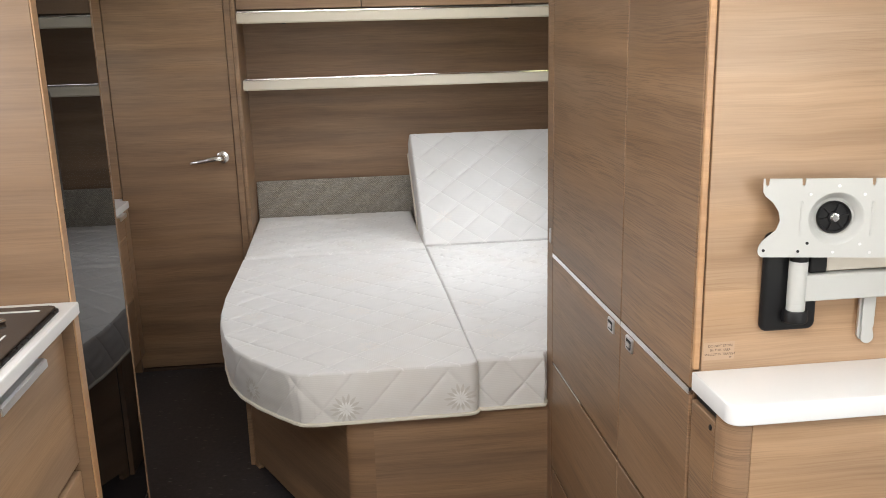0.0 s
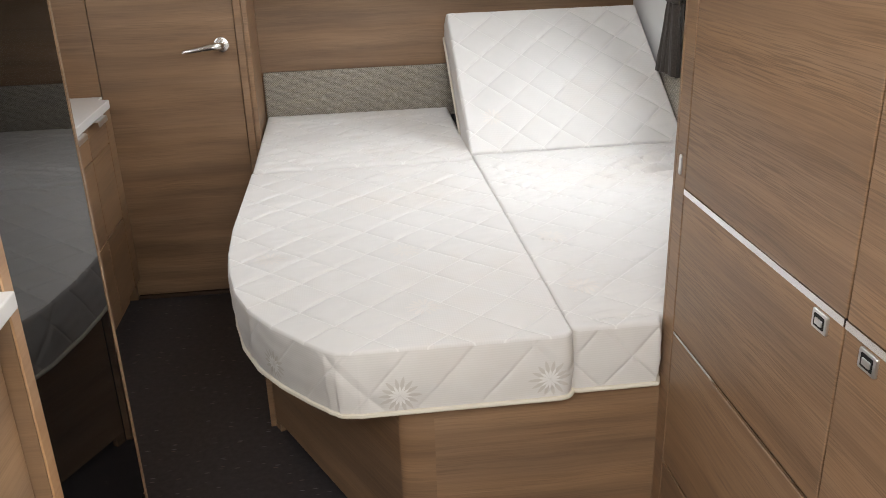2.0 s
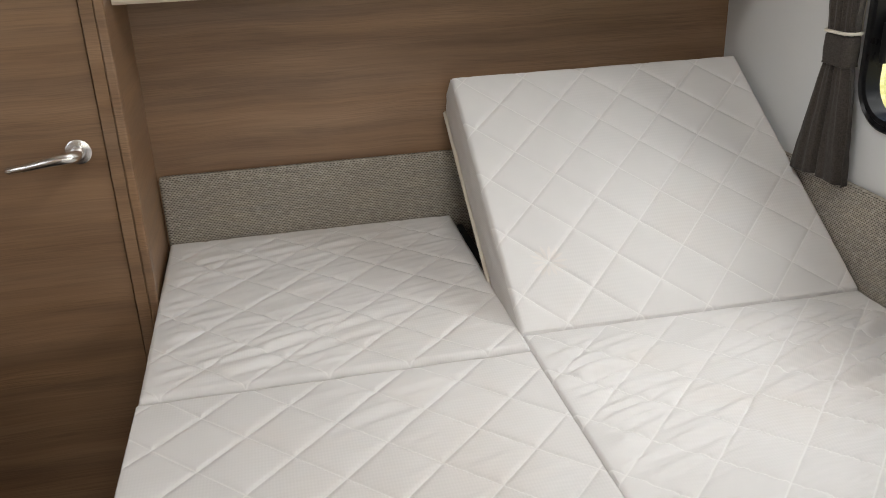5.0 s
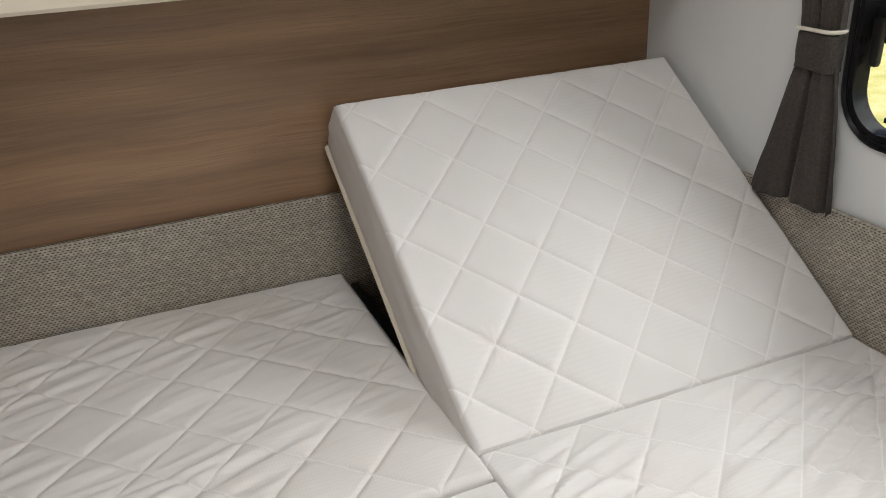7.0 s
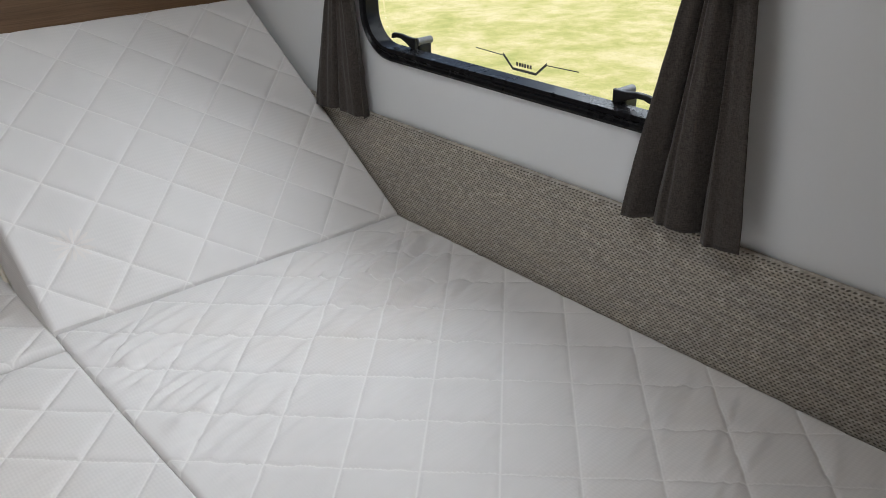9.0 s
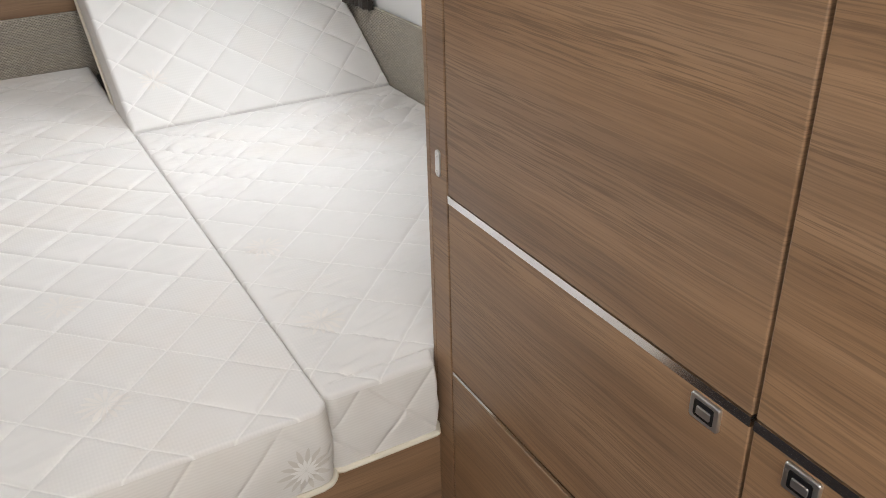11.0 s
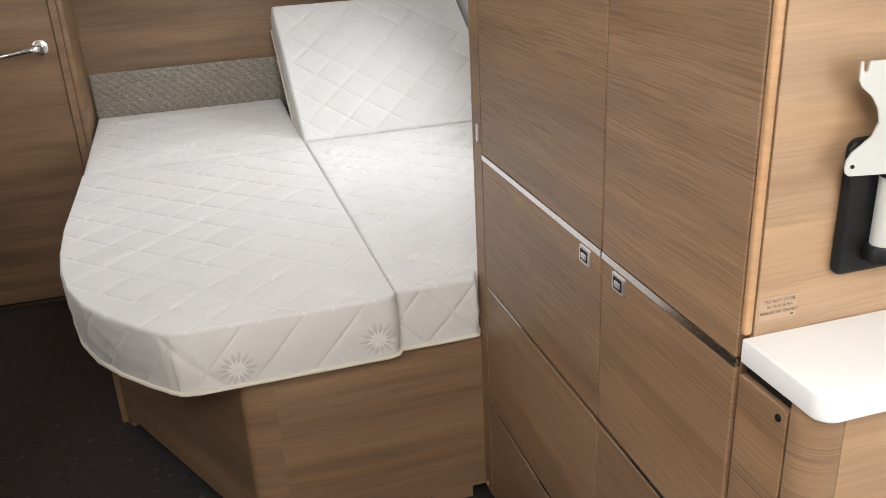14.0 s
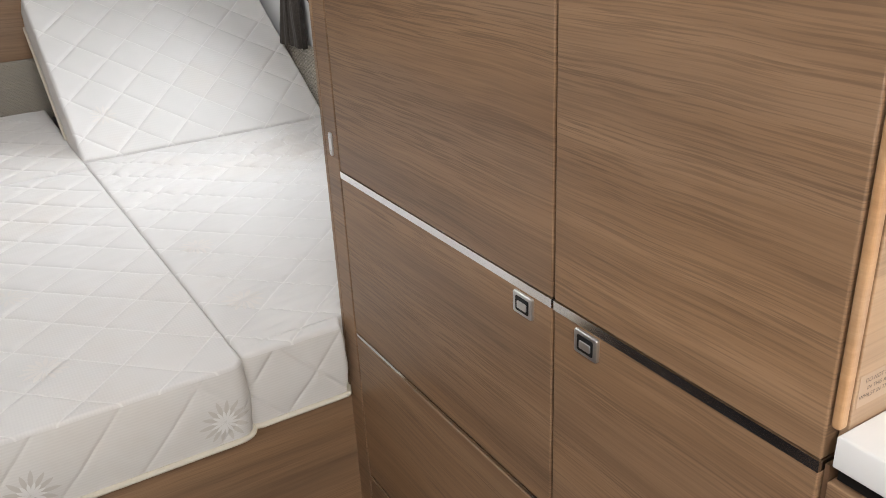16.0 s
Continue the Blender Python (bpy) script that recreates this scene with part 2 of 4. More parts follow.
def ticking():
    n = Nodes("white_quilted_ticking")
    rib = n.add("ShaderNodeTexWave", {"Vector": n.mapped((1, 1, 1)), "Scale": 62.0, "Distortion": 0.3, "Detail": 1.0},
                wave_type="BANDS", bands_direction="X").outputs["Fac"]
    cross = n.add("ShaderNodeTexWave", {"Vector": n.mapped((1, 1, 1)), "Scale": 40.0, "Distortion": 0.3},
                  wave_type="BANDS", bands_direction="Y").outputs["Fac"]
    knit = n.mix(0.5, rib, cross)
    where = n.ramp(n.noise((1, 1, 1), 3.2, 2.0), [(0.42, (0, 0, 0)), (0.58, (1, 1, 1))])
    tone = n.ramp(n.noise((1, 1, 1), 2.6, 4.0, 0.6), [(0.3, (0.675, 0.662, 0.65)), (0.55, (0.722, 0.708, 0.694)), (0.78, (0.71, 0.67, 0.632))])
    shade = n.mix(n.add("ShaderNodeMath", {0: where, 1: 0.06}, operation="MULTIPLY").outputs[0], (1, 1, 1), knit)
    col = n.mix(1.0, tone, shade, "MULTIPLY")
    # stitch lines lie at whole numbers of either surface coordinate
    uv = n.add("ShaderNodeSeparateXYZ", {0: n.add("ShaderNodeTexCoord").outputs["UV"]})
    d = [n.add("ShaderNodeMath", {0: uv.outputs[k], 1: 0.5}, operation="PINGPONG").outputs[0] for k in (0, 1)]
    d = n.add("ShaderNodeMath", {0: d[0], 1: d[1]}, operation="MINIMUM").outputs[0]
    d = n.add("ShaderNodeMath", {0: d, 1: n.add("ShaderNodeMath", {0: n.noise((1, 1, 1), 120.0, 1.0), 1: 0.012}, operation="MULTIPLY").outputs[0]}, operation="ADD").outputs[0]
    thread = n.ramp(d, [(0.010, (1, 1, 1)), (0.027, (0, 0, 0))])
    col = n.mix(n.add("ShaderNodeMath", {0: thread, 1: 0.6}, operation="MULTIPLY").outputs[0], col, (0.84, 0.83, 0.81))
    groove = n.ramp(d, [(0.0, (0, 0, 0)), (0.06, (1, 1, 1))])
    fuzz = n.noise((1, 1, 1), 500.0, 2.0)
    hgt = n.mix(0.12, groove, n.mix(0.6, knit, fuzz))
    n.bump(hgt, 0.35, 0.004)
    n.bsdf.inputs["Sheen Weight"].default_value = 0.15
    return n.done(col, 0.85, 0.0, 0.2)


def border_cloth():
    """The ribbed knit round the sides, a shade more beige than the top."""
    n = Nodes("ribbed_beige_white_border_cloth")
    rib = n.add("ShaderNodeTexWave", {"Vector": n.mapped((1, 1, 1)), "Scale": 64.0, "Distortion": 1.6, "Detail": 2.0, "Detail Scale": 3.0},
                wave_type="BANDS", bands_direction="Z").outputs["Fac"]
    tone = n.ramp(n.noise((1, 1, 1), 5.0, 4.0, 0.6), [(0.3, (0.635, 0.615, 0.59)), (0.55, (0.685, 0.668, 0.645)), (0.78, (0.66, 0.625, 0.588))])
    col = n.mix(1.0, tone, n.mix(0.045, (1, 1, 1), rib), "MULTIPLY")
    uv = n.add("ShaderNodeSeparateXYZ", {0: n.add("ShaderNodeTexCoord").outputs["UV"]})
    d = [n.add("ShaderNodeMath", {0: uv.outputs[k], 1: 0.5}, operation="PINGPONG").outputs[0] for k in (0, 1)]
    d = n.add("ShaderNodeMath", {0: d[0], 1: d[1]}, operation="MINIMUM").outputs[0]
    groove = n.ramp(d, [(0.0, (0, 0, 0)), (0.05, (1, 1, 1))])
    n.bump(n.mix(0.05, groove, rib), 0.35, 0.004)
    n.bsdf.inputs["Sheen Weight"].default_value = 0.1
    return n.done(col, 0.88, 0.0, 0.2)


def linen():
    n = Nodes("dark_taupe_curtain_cloth")
    a = n.noise((160, 160, 700), 1.0, 2.0)
    b = n.noise((700, 700, 160), 1.0, 2.0)
    f = n.mix(0.5, a, b)
    n.bump(f, 0.4, 0.0015)
    n.bsdf.inputs["Sheen Weight"].default_value = 0.1
    return n.done(n.ramp(f, [(0.35, (0.032, 0.027, 0.0235)), (0.65, (0.072, 0.061, 0.053))]), 0.9, 0.0, 0.2)


def grass():
    n = Nodes("dry_summer_lawn")
    far = n.noise((0.9, 0.9, 1), 1.0, 5.0, 0.6)
    tufts = n.noise((3.2, 3.2, 1), 1.0, 6.0, 0.65, warp=0.2)
    fine = n.noise((40, 40, 1), 1.0, 5.0, 0.75)
    f = n.mix(0.22, n.mix(0.6, far, tufts), fine)
    n.bump(fine, 0.7, 0.03)
    straw = n.ramp(f, [(0.36, (0.38, 0.40, 0.12)), (0.46, (0.55, 0.52, 0.19)), (0.54, (0.70, 0.62, 0.31)), (0.64, (0.80, 0.71, 0.44))])
    return n.done(straw, 0.9, 0.0, 0.2)


def pane_glass():
    n = Nodes("clear_acrylic_pane")
    n.bsdf.inputs["Transmission Weight"].default_value = 1.0
    n.bsdf.inputs["IOR"].default_value = 1.02
    return n.done((0.97, 0.98, 0.96), 0.0, 0.0, 0.5)


VINYL, WEAVE, TICKING, LINEN, GRASS, PANE = vinyl(), weave(), ticking(), linen(), grass(), pane_glass()
BORDER = border_cloth()
FLOWER = plain("grey_beige_printed_flower", (0.56, 0.53, 0.495), 0.85, vary=0.05)
FLOWER_LIGHT = plain("white_printed_petals", (0.76, 0.75, 0.73), 0.85, vary=0.03)
FLOWER_MID = plain("pale_grey_beige_printed_flower", (0.575, 0.545, 0.505), 0.85, vary=0.04)
FLOWER_FAINT = plain("faint_beige_printed_flower", (0.735, 0.705, 0.676), 0.85, vary=0.04)

# ---- mesh helpers ----
from mathutils.bvhtree import BVHTree


def origin(ob):
    p = Vector((0, 0, 0))
    while ob:
        p += ob.location
        ob = ob.parent
    return p


def thing(name, place, label, category, group="", kind=""):
    ob = new(name)
    ob.location = place
    ob.empty_display_size = 0.05
    return tagged(ob, label, category, group, kind)


def part(name, bm, material, parent=None, label=""):
    """Links a bmesh, made in the world's metres, as one mesh under a thing or a part."""
    me = bpy.data.meshes.new(name)
    if parent:
        bmesh.ops.translate(bm, verts=bm.verts, vec=-origin(parent))
    bm.to_mesh(me)
    bm.free()
    me.materials.append(material)
    ob = new(name, me)
    ob.parent = parent
    if label:
        ob["label"] = label
    return ob


def smooth(ob, angle=40):
    me = ob.data
    me.polygons.foreach_set("use_smooth", [True] * len(me.polygons))
    bm = bmesh.new()
    bm.from_mesh(me)
    for e in bm.edges:
        if len(e.link_faces) == 2 and e.calc_face_angle(0) > radians(angle):
            e.smooth = False
    bm.to_mesh(me)
    bm.free()
    return ob


def structure(name, bm, material, label="", category=""):
    return tagged(part(name, bm, material), label, category, kind="structure")


def box(x0, x1, y0, y1, z0, z1, bevel=0.0015, seg=2, into=None):
    bm = bmesh.new()
    bmesh.ops.create_cube(bm, size=1)
    for v in bm.verts:
        v.co = Vector((x0 + (v.co.x + 0.5) * (x1 - x0), y0 + (v.co.y + 0.5) * (y1 - y0), z0 + (v.co.z + 0.5) * (z1 - z0)))
    if bevel:
        bmesh.ops.bevel(bm, geom=bm.edges[:], offset=bevel, segments=seg, affect="EDGES", profile=0.5)
    return merge(into, bm)


def merge(into, bm):
    if into is None:
        return bm
    me = bpy.data.meshes.new("tmp")
    bm.to_mesh(me)
    bm.free()
    into.from_mesh(me)
    bpy.data.meshes.remove(me)
    return into


def prism(points, axis, a, b, bevel=0.0, seg=2, into=None):
    """A solid with the outline points, pushed from a to b along axis. Points are (x, y), (x, z) or (y, z)."""
    def at(p, d):
        return {"x": (d, p[0], p[1]), "y": (p[0], d, p[1]), "z": (p[0], p[1], d)}[axis]
    bm = bmesh.new()
    low = [bm.verts.new(at(p, a)) for p in points]
    high = [bm.verts.new(at(p, b)) for p in points]
    n = len(points)
    caps = [bm.faces.new(low[::-1]), bm.faces.new(high)]
    for i in range(n):
        bm.faces.new((low[i], low[(i + 1) % n], high[(i + 1) % n], high[i]))
    bmesh.ops.recalc_face_normals(bm, faces=bm.faces)
    if bevel:
        edges = {e for f in caps for e in f.edges}
        bmesh.ops.bevel(bm, geom=list(edges), offset=bevel, segments=seg, affect="EDGES", profile=0.5)
    return merge(into, bm)


def tube(path, radius, sides=12, into=None, caps=True):
    """A round bar along a path of points; radius is one number or one a point."""
    pts = [Vector(p) for p in path]
    rad = radius if isinstance(radius, (list, tuple)) else [radius] * len(pts)
    bm = bmesh.new()
    rings = []
    side = None
    for i, p in enumerate(pts):
        d = (pts[min(i + 1, len(pts) - 1)] - pts[max(i - 1, 0)]).normalized()
        if side is None:
            side = d.orthogonal().normalized()
        side = (side - d * side.dot(d)).normalized()
        up = d.cross(side)
        rings.append([bm.verts.new(p + rad[i] * (math.cos(a) * side + math.sin(a) * up)) for a in (2 * math.pi * k / sides for k in range(sides))])
    for r0, r1 in zip(rings, rings[1:]):
        for k in range(sides):
            bm.faces.new((r0[k], r0[(k + 1) % sides], r1[(k + 1) % sides], r1[k]))
    if caps:
        bm.faces.new(rings[0][::-1])
        bm.faces.new(rings[-1])
    bmesh.ops.recalc_face_normals(bm, faces=bm.faces)
    return merge(into, bm)


def round_rect(u0, u1, v0, v1, r, n=8):
    pts = []
    for cu, cv, a0 in ((u1 - r, v1 - r, 0), (u0 + r, v1 - r, 90), (u0 + r, v0 + r, 180), (u1 - r, v0 + r, 270)):
        for k in range(n + 1):
            a = radians(a0 + 90 * k / n)
            pts.append((cu + r * math.cos(a), cv + r * math.sin(a)))
    return pts


def ring(loops, into=None, closed=True):
    """Quads between successive loops of equal length; closed: also from the last to the first."""
    bm = bmesh.new()
    rows = [[bm.verts.new(p) for p in loop] for loop in loops]
    pairs = list(zip(rows, rows[1:])) + ([(rows[-1], rows[0])] if closed else [])
    for a, b in pairs:
        for k in range(len(a)):
            bm.faces.new((a[k], a[(k + 1) % len(a)], b[(k + 1) % len(a)], b[k]))
    bmesh.ops.recalc_face_normals(bm, faces=bm.faces)
    return merge(into, bm)


def disc(center, axis, radius, depth, sides=20, bevel=0.0, into=None):
    c = Vector(center)
    i = "xyz".index(axis)
    flat = [c[k] for k in range(3) if k != i]
    pts = [(flat[0] + radius * math.cos(2 * math.pi * k / sides), flat[1] + radius * math.sin(2 * math.pi * k / sides)) for k in range(sides)]
    return prism(pts, axis, c[i] - depth / 2, c[i] + depth / 2, bevel, into=into)


def lettering(text, size, m, material, parent):
    curve = bpy.data.curves.new("lettering", "FONT")
    curve.body, curve.size, curve.align_x, curve.align_y = text, size, "CENTER", "CENTER"
    ob = bpy.data.objects.new("lettering", curve)
    scene.collection.objects.link(ob)
    me = bpy.data.meshes.new_from_object(ob.evaluated_get(bpy.context.evaluated_depsgraph_get()))
    bpy.data.objects.remove(ob)
    bm = bmesh.new()
    bm.from_mesh(me)
    bmesh.ops.transform(bm, matrix=m, verts=bm.verts)
    return part("lettering", bm, material, parent, "small dark printed lettering")


# ---- the shell ----
XL, XR, YF, YH, ZC = -1.16, 1.080, -3.0, 4.020, 1.98
DOOR_Y = 3.71

structure("ground", box(-300, 300, -300, 300, -0.75, -0.55, 0), GRASS, "sunlit dry yellow-green lawn around the caravan", "lawn")
structure("floor", box(XL - 0.04, XR + 0.04, YF - 0.04, YH + 0.04, -0.05, 0.0, 0), VINYL, "dark charcoal vinyl floor with small pale flecks", "floor")


def plate_with_holes(outer, holes, axis, a, b):
    """A board of thickness a to b, with openings through it."""
    bm = bmesh.new()
    i = "xyz".index(axis)

    def at(p):
        q = list(p)
        q.insert(i, a)
        return q
    edges = []
    for loop in (outer, *holes):
        vs = [bm.verts.new(at(p)) for p in loop]
        edges += [bm.edges.new((vs[k], vs[(k + 1) % len(vs)])) for k in range(len(vs))]
    made = bmesh.ops.triangle_fill(bm, use_beauty=True, use_dissolve=False, edges=edges)
    faces = [f for f in made["geom"] if isinstance(f, bmesh.types.BMFace)]
    out = bmesh.ops.extrude_face_region(bm, geom=faces)
    vec = [0, 0, 0]
    vec[i] = b - a
    bmesh.ops.translate(bm, verts=[v for v in out["geom"] if isinstance(v, bmesh.types.BMVert)], vec=vec)
    bmesh.ops.recalc_face_normals(bm, faces=bm.faces)
    return bm


def rect(u0, u1, v0, v1):
    return [(u0, v0), (u1, v0), (u1, v1), (u0, v1)]


WIN = (2.60, 3.473, 0.924, 1.47)
structure("wall_right", plate_with_holes(rect(YF, YH + 0.04, 0.0, ZC), [round_rect(WIN[0] + 0.02, WIN[1] - 0.02, WIN[2] + 0.02, WIN[3] - 0.02, 0.075), rect(-0.7, 0.4, 1.02, 1.54)], "x", XR, XR + 0.020),
          WALL, "pale grey smooth wall board beside the bed", "wall")
# the second opening is added, out of view, for the fill left of the bed
structure("wall_left", plate_with_holes(rect(YF, YH + 0.04, 0.0, ZC), [rect(0.35, 1.15, 1.2, 1.6), rect(2.45, 3.25, 1.1, 1.5)], "x", XL - 0.035, XL), OAK_CALM, "oak laminate side wall", "wall")
structure("wall_front", plate_with_holes(rect(XL - 0.035, XR + 0.035, 0.0, ZC), [rect(-0.8, 0.8, 1.12, 1.68)], "y", YF - 0.035, YF), WALL, "pale grey front wall with a wide window opening", "wall")
structure("wall_head", box(XL, XR, YH, YH + 0.035, 0.0, ZC, 0), OAK_CALM, "level-grained oak laminate panel at the head of the bed", "wall")
structure("ceiling", plate_with_holes(rect(XL - 0.035, XR + 0.035, YF - 0.035, YH + 0.035), [rect(-0.39, 0.31, -0.20, 0.50)], "z", ZC, ZC + 0.03),
          LINING, "white lined caravan ceiling with roof-light openings", "ceiling")

structure("trim_roof_light", plate_with_holes(rect(0.03, 0.57, 2.75, 3.29), [rect(0.065, 0.535, 2.785, 3.255)], "z", 1.962, 1.979), LINING, "white roof-light surround in the ceiling", "roof light")

# washroom partition with its door opening
DX0, DX1, DZ1 = -0.914, -0.436, 1.86
part_bm = box(XL, DX0 - 0.003, DOOR_Y, DOOR_Y + 0.03, 0, ZC, 0.001)
box(DX0 - 0.004, DX1 + 0.004, DOOR_Y, DOOR_Y + 0.03, DZ1 + 0.004, ZC, 0.001, into=part_bm)
structure("wall_washroom", part_bm, OAK_CALM, "oak laminate partition beside the washroom door", "wall")
structure("wall_washroom_side", box(-0.412, -0.392, DOOR_Y + 0.032, YH, 0, ZC, 0.001), OAK_CALM, "oak laminate return wall beside the bed head", "wall")
post = box(DX1 + 0.0022, -0.4076, DOOR_Y - 0.004, DOOR_Y + 0.03, 0, ZC, 0.002)
structure("trim_door_post", post, OAK_CALM, "oak laminate door post", "door post")
structure("trim_corner_bead", box(-0.407, -0.388, DOOR_Y - 0.007, DOOR_Y + 0.031, 0, ZC, 0.004, 3), OAK, "rounded oak corner bead", "trim")

door = thing("door_1", (0.5 * (DX0 + DX1), DOOR_Y, 0.0), "closed oak laminate washroom door with a chrome lever handle", "door", kind="structure")
part("leaf", box(DX0, DX1, DOOR_Y + 0.002, DOOR_Y + 0.026, 0.02, DZ1, 0.0015), OAK_CALM, door)
structure("trim_door_sill", box(DX0, DX1, DOOR_Y + 0.002, DOOR_Y + 0.03, 0.0, 0.014, 0.002), OAK_DARK, "dark sill strip under the washroom door", "sill")
structure("trim_door_stop", box(DX0 - 0.004, DX1 + 0.004, DOOR_Y + 0.032, DOOR_Y + 0.04, 0.0, ZC, 0), OAK_DARK, "dark door stop behind the gap", "trim")
hx, hz = -0.486, 0.943
rose = disc((hx, DOOR_Y - 0.003, hz), "y", 0.026, 0.008, 28, 0.003)
disc((hx, DOOR_Y - 0.012, hz), "y", 0.013, 0.02, 20, 0.003, into=rose)
smooth(part("handle_rose", rose, NICKEL, door, "round chrome rose"))
lever = tube([(hx, DOOR_Y - 0.01, hz), (hx, DOOR_Y - 0.036, hz), (hx - 0.008, DOOR_Y - 0.046, hz), (hx - 0.03, DOOR_Y - 0.05, hz - 0.001),
              (hx - 0.06, DOOR_Y - 0.048, hz - 0.006), (hx - 0.09, DOOR_Y - 0.048, hz - 0.011), (hx - 0.124, DOOR_Y - 0.047, hz - 0.015), (hx - 0.129, DOOR_Y - 0.046, hz - 0.015)],
             [0.011, 0.0115, 0.0125, 0.012, 0.0100, 0.0085, 0.0080, 0.005], 14)
smooth(part("lever", lever, NICKEL, door, "curved chrome lever"))

# ---- window ----
win = thing("window_1", (XR, 0.5 * (WIN[0] + WIN[1]), WIN[2]), "black-framed caravan window with rounded corners and a clear pane", "window", kind="structure")


def yz(loop, x):
    return [(x, p[0], p[1]) for p in loop]


def inset(d, r):
    return round_rect(WIN[0] + d, WIN[1] - d, WIN[2] + d, WIN[3] - d, r)


frame_bm = ring([yz(inset(0.0, 0.095), XR - 0.0005), yz(inset(0.001, 0.094), XR - 0.007), yz(inset(0.007, 0.088), XR - 0.011), yz(inset(0.011, 0.084), XR - 0.006),
                 yz(inset(0.014, 0.081), XR - 0.006), yz(inset(0.018, 0.077), XR - 0.010), yz(inset(0.026, 0.069), XR - 0.008), yz(inset(0.029, 0.066), XR + 0.022),
                 yz(inset(0.0195, 0.0755), XR + 0.022), yz(inset(0.0195, 0.0755), XR - 0.0005)])
smooth(part("window_frame", frame_bm, RUBBER, win, "glossy black double-lipped frame"))
pane = part("pane", prism(inset(-0.02, 0.115), "x", XR + 0.070, XR + 0.074), PANE, win)
pane.visible_shadow = False


def window_catch(y, z, flip):
    """A black foot on the frame, a post, a grey roller across it and a curved lever."""
    x = XR + 0.03
    bm = box(x - 0.006, x + 0.042, y - 0.024, y + 0.024, z - 0.036, z - 0.024, 0.003)
    box(x - 0.001, x + 0.030, y - 0.010, y + 0.010, z - 0.026, z + 0.006, 0.005, 3, into=bm)
    c = smooth(part("catch", bm, BLACK, win, "black plastic window catch"))
    smooth(part("roller", tube([(x - 0.004, y - 0.004 * flip, z + 0.008), (x + 0.032, y - 0.004 * flip, z + 0.008)], 0.0075, 16), DARKGREY, c, "grey roller pin"))
    arm = []
    for dy, dz, w in ((-0.008, 0.004, 0.012), (0.008, 0.006, 0.010), (0.022, 0.010, 0.0065), (0.038, 0.014, 0.0048), (0.052, 0.014, 0.0046), (0.062, 0.012, 0.0058), (0.068, 0.010, 0.0040)):
        arm.append((dy, dz + w, dz - w))
    loop = [(y + dy * flip, z + hi) for dy, hi, lo in arm] + [(y + dy * flip, z + lo) for dy, hi, lo in arm[::-1]]
    smooth(part("lever", prism(loop, "x", x - 0.014, x - 0.005, 0.0025, 3), BLACK, c), 50)
    for dy in (-0.019, 0.019):
        smooth(part("screw", disc((x - 0.0065, y + dy, z - 0.030), "x", 0.0028, 0.0015, 10), CHROME, c))


window_catch(3.330, 0.958, 1)
window_catch(2.815, 0.958, -1)
# the catch on the upright of the frame
yc, zc = WIN[1] - 0.040, 1.118
bm = box(XR + 0.018, XR + 0.06, yc - 0.018, yc + 0.016, zc - 0.030, zc + 0.040, 0.006, 3)
side_catch = smooth(part("catch", bm, BLACK, win, "black plastic window catch"))
smooth(part("lever", prism([(yc - 0.014, zc + 0.012), (yc + 0.006, zc + 0.012), (yc + 0.004, zc - 0.060), (yc + 0.000, zc - 0.066), (yc - 0.009, zc - 0.066), (yc - 0.012, zc - 0.060)], "x", XR + 0.004, XR + 0.0175, 0.003, 3), BLACK, side_catch), 50)
smooth(part("roller", tube([(XR + 0.010, yc - 0.022, zc + 0.010), (XR + 0.050, yc - 0.022, zc + 0.010)], 0.0085, 16), DARKGREY, side_catch, "grey roller pin"))
for zz in (zc - 0.016, zc + 0.028):
    smooth(part("screw", disc((XR + 0.0172, yc + 0.010, zz), "x", 0.003, 0.0015, 10), CHROME, side_catch))
# the maker's mark on the pane, as plain lines and bars
gx = XR + 0.0695
wave_bm = None
for (y0, z0), (y1, z1), w in (((3.20, 0.968), (3.125, 0.966), 0.0015), ((3.125, 0.966), (3.10, 0.944), 0.0055), ((3.10, 0.944), (3.04, 0.944), 0.0045),
                              ((3.04, 0.944), (3.015, 0.966), 0.0055), ((3.015, 0.966), (2.94, 0.968), 0.0015)):
    wave_bm = prism([(y0, z0), (y1, z1), (y1, z1 + w), (y0, z0 + w)], "x", gx, gx + 0.0008, into=wave_bm)
for k in range(6):
    box(gx, gx + 0.0008, 3.052 + k * 0.0068, 3.0565 + k * 0.0068, 0.953, 0.960, 0, into=wave_bm)
part("print", wave_bm, BLACKINK, win, "black printed mark of lines and bars")
# blind guide beside the frame
structure("trim_blind_guide", box(XR - 0.018, XR - 0.001, WIN[1] + 0.012, WIN[1] + 0.034, 1.03, 1.56, 0.004), CREAM, "cream blind guide rail beside the window", "blind rail")
structure("trim_blind_cassette", box(XR - 0.05, XR - 0.001, WIN[0] - 0.1, WIN[1] + 0.12, 1.562, 1.63, 0.01), CREAM, "cream blind cassette above the window", "blind cassette")


